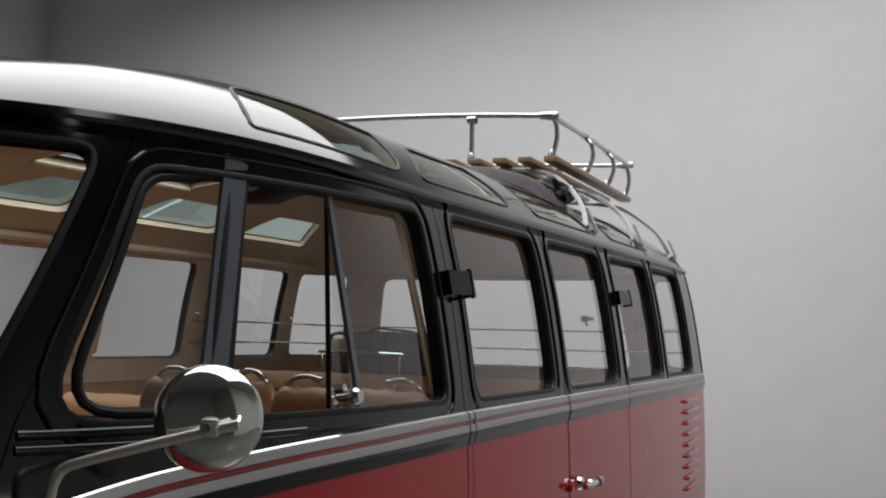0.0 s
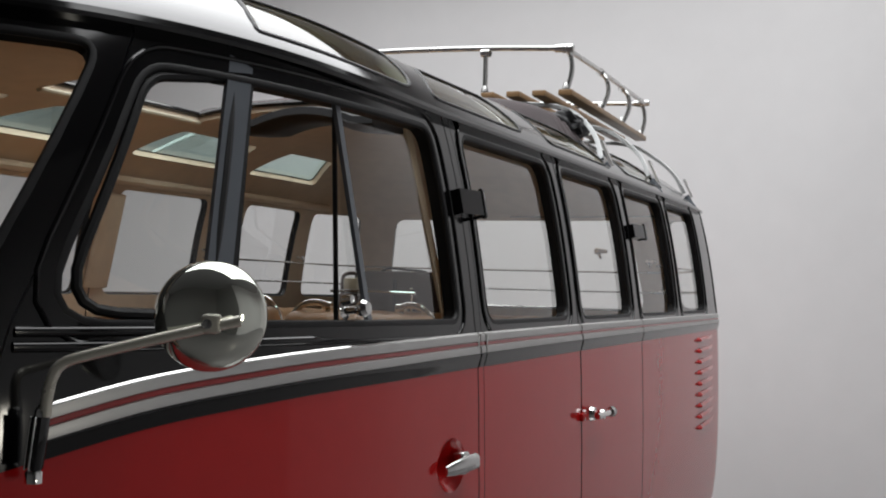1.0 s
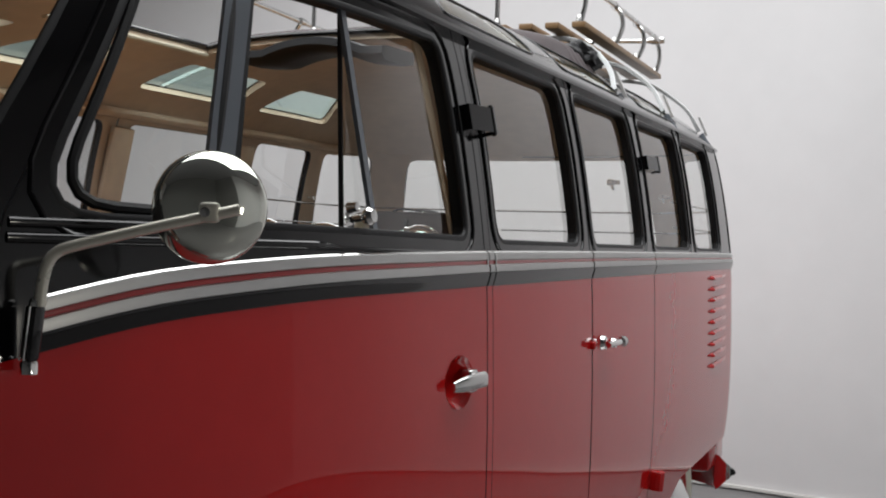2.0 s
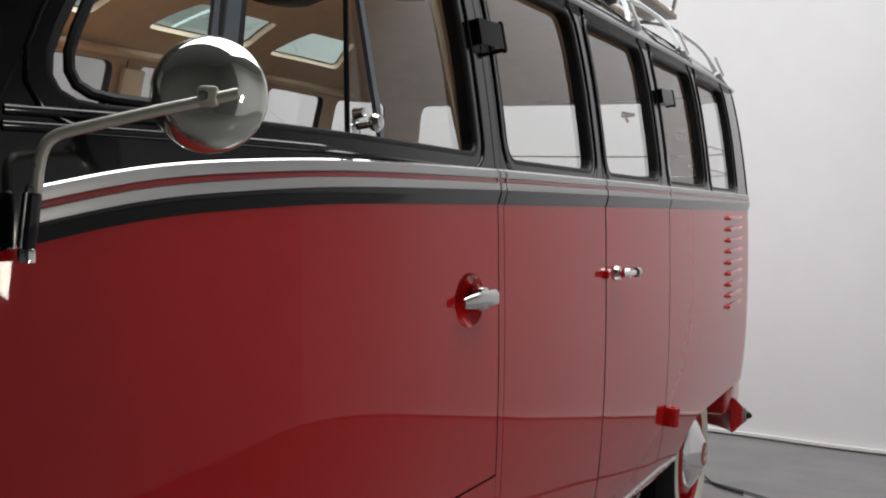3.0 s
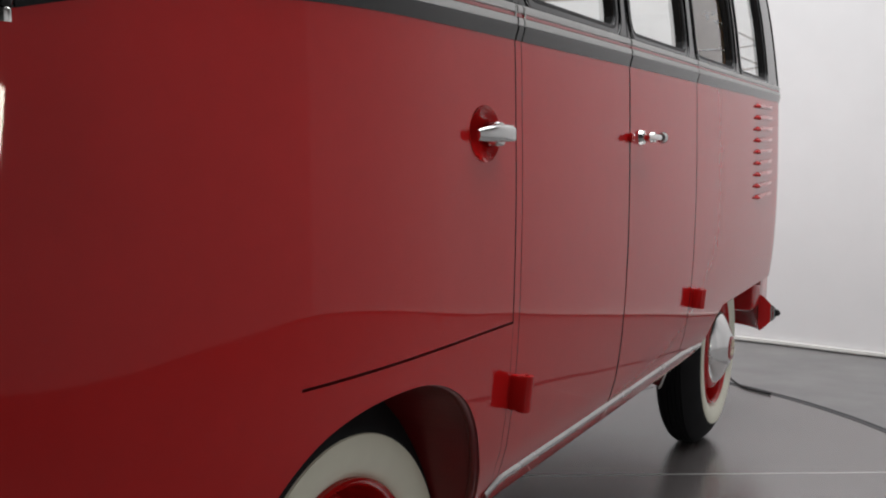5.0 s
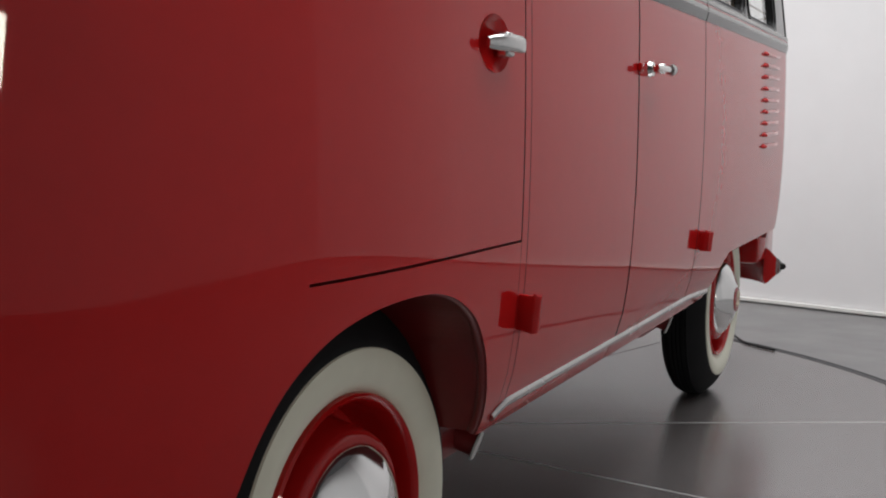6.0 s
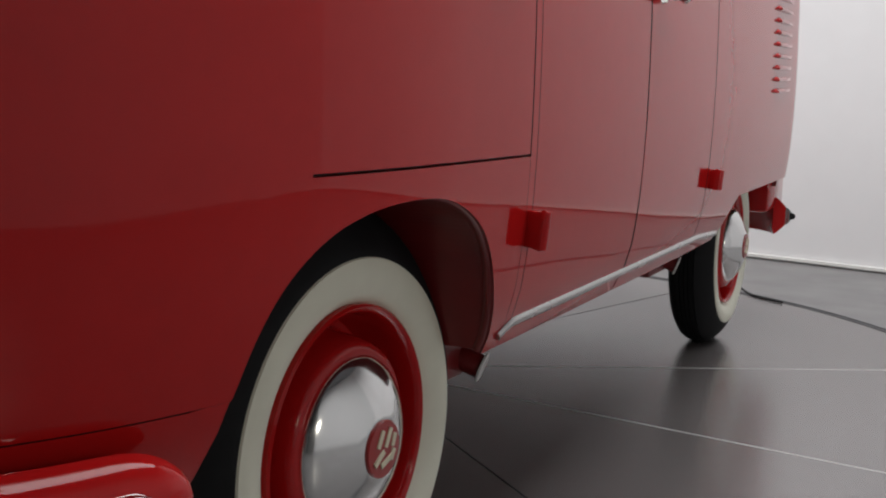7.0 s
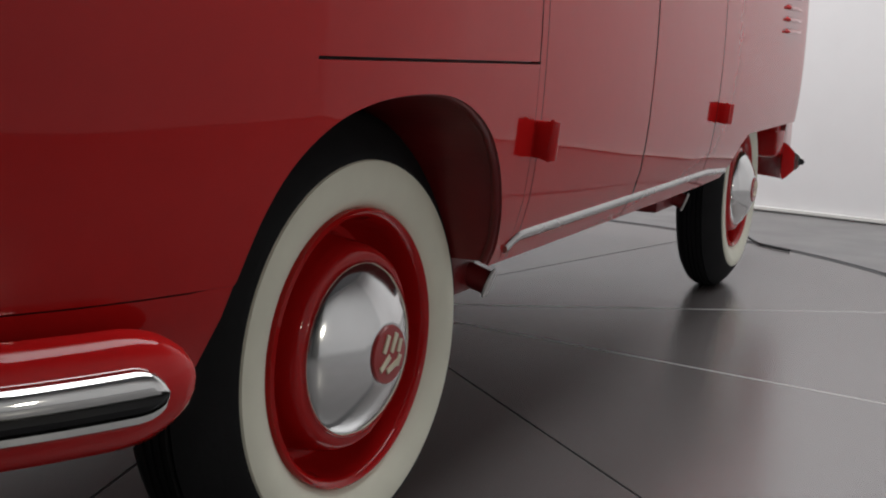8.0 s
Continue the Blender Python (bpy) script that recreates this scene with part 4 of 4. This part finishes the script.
def seat(x0, x1, y, top, ribs, grips=True):
    s = new("seat")
    s.parent = van
    s["label"] = "tan leatherette bench seat with chrome grips"
    mid, w = (x0 + x1) / 2, x1 - x0
    ribbed_pad("seat_back", x0, x1, y, top, 0.40, 0.10, ribs, s, "tan ribbed seat back")
    cushion("seat_base", (mid, y - 0.27, top - 0.44), (w, 0.46, 0.14), TAN, s, "tan seat cushion")
    tube("piping", [(x0 + 0.012, y - 0.062, top - 0.062), (mid, y - 0.063, top - 0.058), (x1 - 0.012, y - 0.062, top - 0.062)], 0.004, DARK, s, "dark piping", 6)
    if grips:
        for x, d in ((x0, 1), (x1, -1)):
            g = tube("grip", [(x + d * 0.082, y + 0.01, top + 0.014), (x + d * 0.060, y + 0.005, top + 0.019), (x + d * 0.034, y, top + 0.014), (x + d * 0.012, y, top - 0.008), (x + d * 0.002, y, top - 0.040)], 0.0060, CHROME, s, "chrome grip handle", 10)
            lathe("grip_clamp", [(0.0, 0.010), (0.007, 0.009), (0.0075, -0.009), (0.0, -0.010)], CHROME, g, "", 10, Matrix.Translation((x + d * 0.080, y + 0.01, top + 0.013)))
            lathe("grip_foot", [(0.0, 0.016), (0.0055, 0.014), (0.0055, -0.02), (0.0, -0.02)], CHROME, g, "", 10, Matrix.Translation((x + d * 0.080, y + 0.012, top - 0.002)) @ Matrix.Rotation(-math.pi / 2, 4, "Y"))
    return s


seat(0.098, 0.385, 0.52, 1.196, 6)
seat(0.418, 0.728, 0.48, 1.190, 6)
seat(-0.66, 0.02, 0.60, 1.085, 6, False)
seat(-0.74, 0.40, 1.30, 1.105, 9, False)
seat(-0.74, 0.74, 2.05, 1.160, 11, False)
box("saloon_floor", (0, 1.0, 0.52), (1.66, 1.36, 0.03), DARK, van, 0.0, "dark rubber floor mat")
box("cab_floor", (0, -0.2, 0.74), (1.50, 1.0, 0.03), DARK, van, 0.0, "dark cab floor")
box("luggage_floor", (0, 2.35, 0.78), (1.60, 1.30, 0.03), DARK, van, 0.0, "dark luggage floor")
box("luggage_shelf", (0.0, 2.68, 1.10), (1.5, 0.55, 0.04), DARK, van, 0.008, "dark luggage shelf")
tube("shelf_bar", [(-0.60, 2.645, 1.221), (-0.40, 2.60, 1.222), (-0.20, 2.55, 1.220)], 0.006, CHROME, van, "chrome shelf bar", 8)
for x, y in ((-0.585, 2.642), (-0.215, 2.553)):
    tube("bar_post", [(x, y, 1.12), (x, y, 1.222)], 0.004, CHROME, van, "", 8)
case = tagged(box("suitcase", (-0.36, 2.93, 1.2135), (0.42, 0.15, 0.185), BROWN, None, 0.016), "worn brown leather suitcase on the luggage shelf", "suitcase")
tube("case_handle", [(-0.50, 2.90, 1.305), (-0.46, 2.89, 1.317), (-0.38, 2.885, 1.312), (-0.33, 2.89, 1.310), (-0.30, 2.90, 1.305)], 0.005, DARK, case, "dark leather handle", 8)
for x, z in ((-0.345, 1.304), (-0.345, 1.236)):
    box("clasp", (x, 2.854, z), (0.014, 0.008, 0.008), CHROME, case, 0.002, "small chrome clasp")
box("case_strap", (-0.42, 2.853, 1.20), (0.018, 0.004, 0.15), DARK, case, 0.001, "dark strap")
bag = tagged(box("vanity_case", (-0.655, 2.965, 1.165), (0.115, 0.09, 0.09), BROWN, None, 0.012), "small brown case with a pale lid and hooped handle", "case")
box("case_lid", (-0.655, 2.965, 1.243), (0.085, 0.06, 0.065), CREAM, bag, 0.012, "pale rounded lid")
tube("hoop_handle", [(-0.705, 2.955, 1.19), (-0.705, 2.955, 1.27), (-0.690, 2.955, 1.290), (-0.655, 2.955, 1.295), (-0.62, 2.955, 1.290), (-0.605, 2.955, 1.27), (-0.605, 2.955, 1.19)], 0.008, BROWN, bag, "brown hooped handle", 8)
for z in (1.253, 1.325):
    pth = []
    for s in np.linspace(2.05, S1 - 0.001, 26):
        p, n = side_of(1)(s, z)
        pth.append(p - n * 0.05)
    pth = pth + [Vector((-p.x, p.y, p.z)) for p in pth[::-1]]
    tube("window_rail", pth, 0.0035, ALU, van, "thin window rail", 6, straight=True)
# window latches
for sign, s, z in ((-1, 2.062, 1.350), (-1, 2.752, 1.345), (1, 1.345, 1.345), (1, 1.945, 1.335)):
    p, n = side_of(sign)(s, z)
    q = p - n * 0.05
    la = lathe("window_latch", [(0.0, 0.012), (0.007, 0.010), (0.008, 0.0), (0.005, -0.01), (0.005, -0.02)], CHROME, van, "chrome window latch", 12, Matrix.Translation(q) @ Matrix.Rotation(math.pi if sign > 0 else 0, 4, "Z"))
    tube("latch_lever", [q + Vector((0, -0.03, 0.002)), q + Vector((-0.004 * sign, 0, 0.004)), q + Vector((0, 0.02, -0.016))], 0.0035, CHROME, la, "", 6)
# pillar trims on the far side
for s in (0.87, 1.50, 2.20):
    p, n = side_of(-1)(s, 1.36)
    box("pillar_trim", p - n * 0.046, (0.018, 0.10, 0.30), LINER, van, 0.006, "tan pillar trim", Matrix.Rotation(radians(12), 4, "Y"))
# headliner rail along the far cant
for sign in (1, -1):
    pts = [side_of(sign)(s, TOPS[sign] + 0.024) for s in np.linspace(-0.45, 2.9, 40)]
    tube("cant_trim", [p - n * 0.055 for p, n in pts], 0.014, LINER, van, "tan headliner edge roll", 8, straight=True)

# ---- roof rack ----
rack = new("roof_rack")
rack.location = (0, 2.36, 1.53)
tagged(rack, "polished roof rack with wooden slats on the black van roof", "roof rack")
ROOT = Vector((0, 2.36, 1.53))


def rk(p):
    return Vector(p) - ROOT


Y0, Y1, XR, ZR, ZS = 1.845, 2.875, 0.565, 1.963, 1.828
corners = [(-XR, Y0), (XR, Y0), (XR + 0.012, Y1), (-XR - 0.012, Y1)]
rails = [[(-XR + 0.02, Y0, ZR - 0.004), (-0.3, Y0, ZR + 0.012), (0, Y0, ZR + 0.016), (0.3, Y0, ZR + 0.010), (XR - 0.02, Y0, ZR - 0.002)],
         [(XR, Y0 + 0.015, ZR - 0.004), (XR + 0.01, 2.3, ZR - 0.004), (XR + 0.015, Y1 - 0.02, ZR - 0.004)],
         [(XR - 0.01, Y1, ZR - 0.004), (0, Y1, ZR + 0.012), (-XR + 0.01, Y1, ZR - 0.004)],
         [(-XR, Y0 + 0.015, ZR - 0.004), (-XR - 0.01, 2.3, ZR - 0.004), (-XR - 0.015, Y1 - 0.02, ZR - 0.004)]]
for r in rails:
    tube("rail", [rk(p) for p in r], 0.0085, ALU, rack, "polished tube rail", 10)
for x, y in corners:
    lathe("rail_joint", [(0.0, 0.03), (0.012, 0.028), (0.013, 0.0), (0.012, -0.028), (0.0, -0.03)], ALU, rack, "rail joint", 12, Matrix.Translation(rk((x * 0.985, y, ZR - 0.002))))
posts = [(x, Y0, 0.0, -1) for x in (-XR, -0.31, 0.31, XR)] + [(sx * (XR + 0.006), y, sx, 0) for sx in (1, -1) for y in (2.23, 2.54)] + [(x, Y1, 0.0, 1) for x in (-XR, -0.31, 0.0, 0.31, XR)]
for x, y, ox, oy in posts:
    b = 0.020
    ox = ox or (0.6 if x > 0.5 else -0.6 if x < -0.5 else 0)
    po = tube("post", [rk(p) for p in ((x, y, ZR - 0.004), (x + ox * b, y, ZR - 0.03), (x + ox * b * 1.3, y, ZR - 0.07), (x + ox * b * 0.6, y, ZR - 0.11), (x, y, ZS + 0.016))], 0.0075, ALU, rack, "curved polished post", 8)
    lathe("post_foot", [(0.0, 0.016), (0.007, 0.014), (0.013, -0.006), (0.013, -0.012), (0.0, -0.012)], ALU, po, "", 12, Matrix.Translation(rk((x, y, ZS + 0.016))) @ Matrix.Rotation(-math.pi / 2, 4, "Y"))
    lathe("post_clip", [(0.013, 0.014), (0.013, -0.014)], ALU, po, "", 12, Matrix.Translation(rk((x, y, ZR - 0.004))) @ Matrix.Rotation(0 if oy else math.pi / 2, 4, "Z"))
first = None
for k in range(15):
    x = -XR + 2 * XR * k / 14
    me = first.data if first else None
    if me is None:
        first = box("slat", rk((x, (Y0 + Y1) / 2, ZS)), (0.042, Y1 - Y0 + 0.03, 0.018), WOOD, rack, 0.003, "varnished wooden slat")
        x0 = x
    else:
        o = new("slat", me)
        o.parent, o.location = rack, (x - x0, 0, 0)
for y, yf, up in ((1.90, 1.54, 0.0), (2.36, 2.15, 0.016), (2.82, 2.77, 0.018)):
    pts = []
    for sx in (-1, 1):
        leg = [(0.28, y, ZS - 0.016), (0.45, y, ZS - 0.022), (0.56, y * 0.9 + yf * 0.1, ZS - 0.045 + up * 0.2), (0.645, y * 0.6 + yf * 0.4, ZS - 0.10 + up * 0.5), (0.71, y * 0.3 + yf * 0.7, ZS - 0.165 + up), (0.752, yf, ZS - 0.235 + up)]
        pts += [rk((sx * a, b, c)) for a, b, c in (leg[::-1] if sx < 0 else leg)]
    path = smooth_path(pts, 5)
    mid = rk((0, y, ZS - 0.5))
    arch = sweep("cross_arch", path, [Vector((q.x - mid.x, 0, q.z - mid.z)).normalized() for q in path], [(-0.0042, -0.0065), (-0.005, 0.004), (-0.003, 0.0065), (0.003, 0.0065), (0.005, 0.004), (0.0042, -0.0065)], RACK, rack, "flat grey metal cross arch")
    for sx in (-1, 1):
        foot = bmesh.new()
        q = [rk((sx * a1, yf + b1, ZS + up + c1)) for a1, b1, c1 in ((0.750, -0.016, -0.188), (0.750, 0.016, -0.188), (0.778, 0.005, -0.252), (0.778, -0.005, -0.252))]
        o = Vector((sx * 0.006, 0, 0.003))
        lo, hi = [foot.verts.new(p) for p in q], [foot.verts.new(p + o) for p in q]
        foot.faces.new(lo), foot.faces.new(hi)
        for k in range(4):
            foot.faces.new((lo[k], lo[(k + 1) % 4], hi[(k + 1) % 4], hi[k]))
        part("arch_foot", foot, JOINT, arch, "bright tapered foot plate", smooth=False)
        sh = tube("gutter_clamp", [rk((sx * 0.762, yf, ZS + up - 0.245)), rk((sx * 0.775, yf, ZS + up - 0.268)), rk((sx * 0.790, yf, ZS + up - 0.288))], 0.009, SEAL_GREY, arch, "grey gutter clamp", 10)

# ---- room ----
def room_box(name, centre, size, mat):
    return tagged(box(name, centre, size, mat, bevel=0), kind="structure")


GROUND = 0.02
room_box("floor", (0.7, 0.8, GROUND - 0.06), (10.4, 10.4, 0.1), APRON)
TC, TR, HUB_AT = Vector((-0.30, 1.62, GROUND)), 1.965, Vector((-0.08, 1.48))
base = tagged(lathe("turntable_floor", [(TR + 0.002, -0.05), (TR + 0.002, -0.0012), (0.0, -0.0012)], RUBBER, n=128, m=Matrix.Translation(TC) @ Matrix.Rotation(-math.pi / 2, 4, "Y")), "grey turntable floor of wedge panels", kind="structure")
OFF = Vector((HUB_AT.x - TC.x, HUB_AT.y - TC.y))


def rim_at(a):
    """Where a joint that leaves the panels' meeting point at angle a ends on the turntable's edge."""
    d = Vector((math.cos(a), math.sin(a)))
    b = OFF.dot(d)
    return tuple(OFF + d * (math.sqrt(b * b + TR * TR - OFF.length_squared) - b))


ANG = [-9.0, 30.0, 74.0, 110, 146, 182, 218, 250, 284, 317.5]
for k in range(len(ANG)):
    a0, a1 = radians(ANG[k]), radians(ANG[(k + 1) % len(ANG)] + (360 if k == len(ANG) - 1 else 0))
    bm = bmesh.new()
    n = 14
    rin = 0.03
    ring = []
    for i in range(n + 1):
        a = a0 + 0.0036 / TR + (a1 - a0 - 0.0072 / TR) * i / n
        ring.append(rim_at(a))
    g0, g1 = a0 + 0.0028 / rin * 0.6, a1 - 0.0028 / rin * 0.6
    ring += [(OFF.x + rin * math.cos(g), OFF.y + rin * math.sin(g)) for g in (g1, g0)]
    top = [bm.verts.new((x, y, 0.0)) for x, y in ring]
    bot = [bm.verts.new((x, y, -0.0011)) for x, y in ring]
    bm.faces.new(top)
    for i in range(len(ring)):
        j = (i + 1) % len(ring)
        bm.faces.new((top[i], top[j], bot[j], bot[i]))
    pn = part("floor_panel", bm, FLOOR, base, "", smooth=False)
    pn.matrix_basis = Matrix.Translation(TC)
# pale strips paint the light that these two joint edges catch
for a in (-9.0, 30.0):
    end = Vector(rim_at(radians(a)))
    run = (end - OFF).length
    st = box("joint_glint", (run / 2 + 0.02, 0, -0.0003), (run - 0.06, 0.0064, 0.0014), JOINT, base, 0, "pale strip standing for light caught on the joint edge")
    st.matrix_basis = Matrix.Translation(TC + Vector((OFF.x, OFF.y, 0))) @ Matrix.Rotation(radians(a), 4, "Z")
tagged(lathe("turntable_trim", [(TR + 0.002, -0.004), (TR + 0.004, 0.002), (TR + 0.016, 0.002), (TR + 0.018, -0.001), (TR + 0.026, -0.001), (TR + 0.028, 0.003), (TR + 0.036, 0.003), (TR + 0.040, -0.01)], RING, n=160, m=Matrix.Translation(TC) @ Matrix.Rotation(-math.pi / 2, 4, "Y")), "dark ring round the turntable", kind="structure")
def wall(name, pts, mat, thick=0.12):
    """An upright wall along a line on the floor, thick outwards (to the line's right)."""
    bm = bmesh.new()
    n = len(pts)
    rows = []
    for i in range(n):
        t = (Vector(pts[min(i + 1, n - 1)]) - Vector(pts[max(i - 1, 0)])).normalized()
        o = Vector((t.y, -t.x)) * thick
        rows.append([bm.verts.new((*q, z)) for q in (Vector(pts[i]), Vector(pts[i]) + o) for z in (-0.01, 3.9)])
    for i in range(n - 1):
        p, q = rows[i], rows[i + 1]
        for k, j in ((0, 1), (1, 3), (3, 2), (2, 0)):
            bm.faces.new((p[k], q[k], q[j], p[j]))
    bm.faces.new((rows[0][0], rows[0][1], rows[0][3], rows[0][2]))
    bm.faces.new((rows[-1][0], rows[-1][2], rows[-1][3], rows[-1][1]))
    return tagged(part(name, bm, mat), kind="structure")


north = smooth_path([(-4.1, 5.10, 0), (-1.5, 4.78, 0), (0.475, 4.50, 0), (1.17, 4.36, 0), (2.0, 4.31, 0), (2.75, 4.29, 0)], 6)
east = smooth_path([(2.75, 4.29, 0), (3.45, 4.10, 0), (4.05, 3.68, 0), (4.42, 3.05, 0), (4.48, 2.20, 0), (4.28, 0.90, 0), (3.86, -0.20, 0), (3.45, -1.20, 0), (3.33, -1.60, 0)], 6)
# the white wall sweeps round the north-east corner; its east run is greyed as light falloff
wall("wall_north", [(p.x, p.y) for p in (north + east[1:19])[::-1]], WALL)
wall("wall_east", [(p.x, p.y) for p in east[18:][::-1]], FALLOFF_WALL)
# unseen wall, kept dark for what the nose reflects
wall("wall_south", [(-4.1, -3.9), (3.2, -3.9), (3.33, -1.60)], GREY_WALL)
wall("wall_west", [(-4.1, 5.10), (-4.1, -3.9)], WALL)
room_box("ceiling", (0.7, 0.8, 3.95), (10.4, 10.4, 0.1), CEIL)
foot = [p + Vector((0, -0.012, GROUND + 0.008)) for p in north + east[1:24]]
tagged(sweep("baseboard", foot, [Vector((0, 0, 1))] * len(foot), [(-0.009, -0.008), (0.009, -0.008), (0.009, 0.006), (-0.009, 0.008)], SKIRT), kind="structure")
cable = tube("floor_cable", [(0.50, 3.66, GROUND + 0.005), (0.60, 3.54, GROUND + 0.005), (0.645, 3.43, GROUND + 0.005), (0.70, 3.32, GROUND + 0.005), (0.76, 3.26, GROUND + 0.005), (0.834, 3.211, GROUND + 0.005)], 0.0045, RUBBER)
tagged(cable, "black rubber cable lying on the grey floor", "cable")
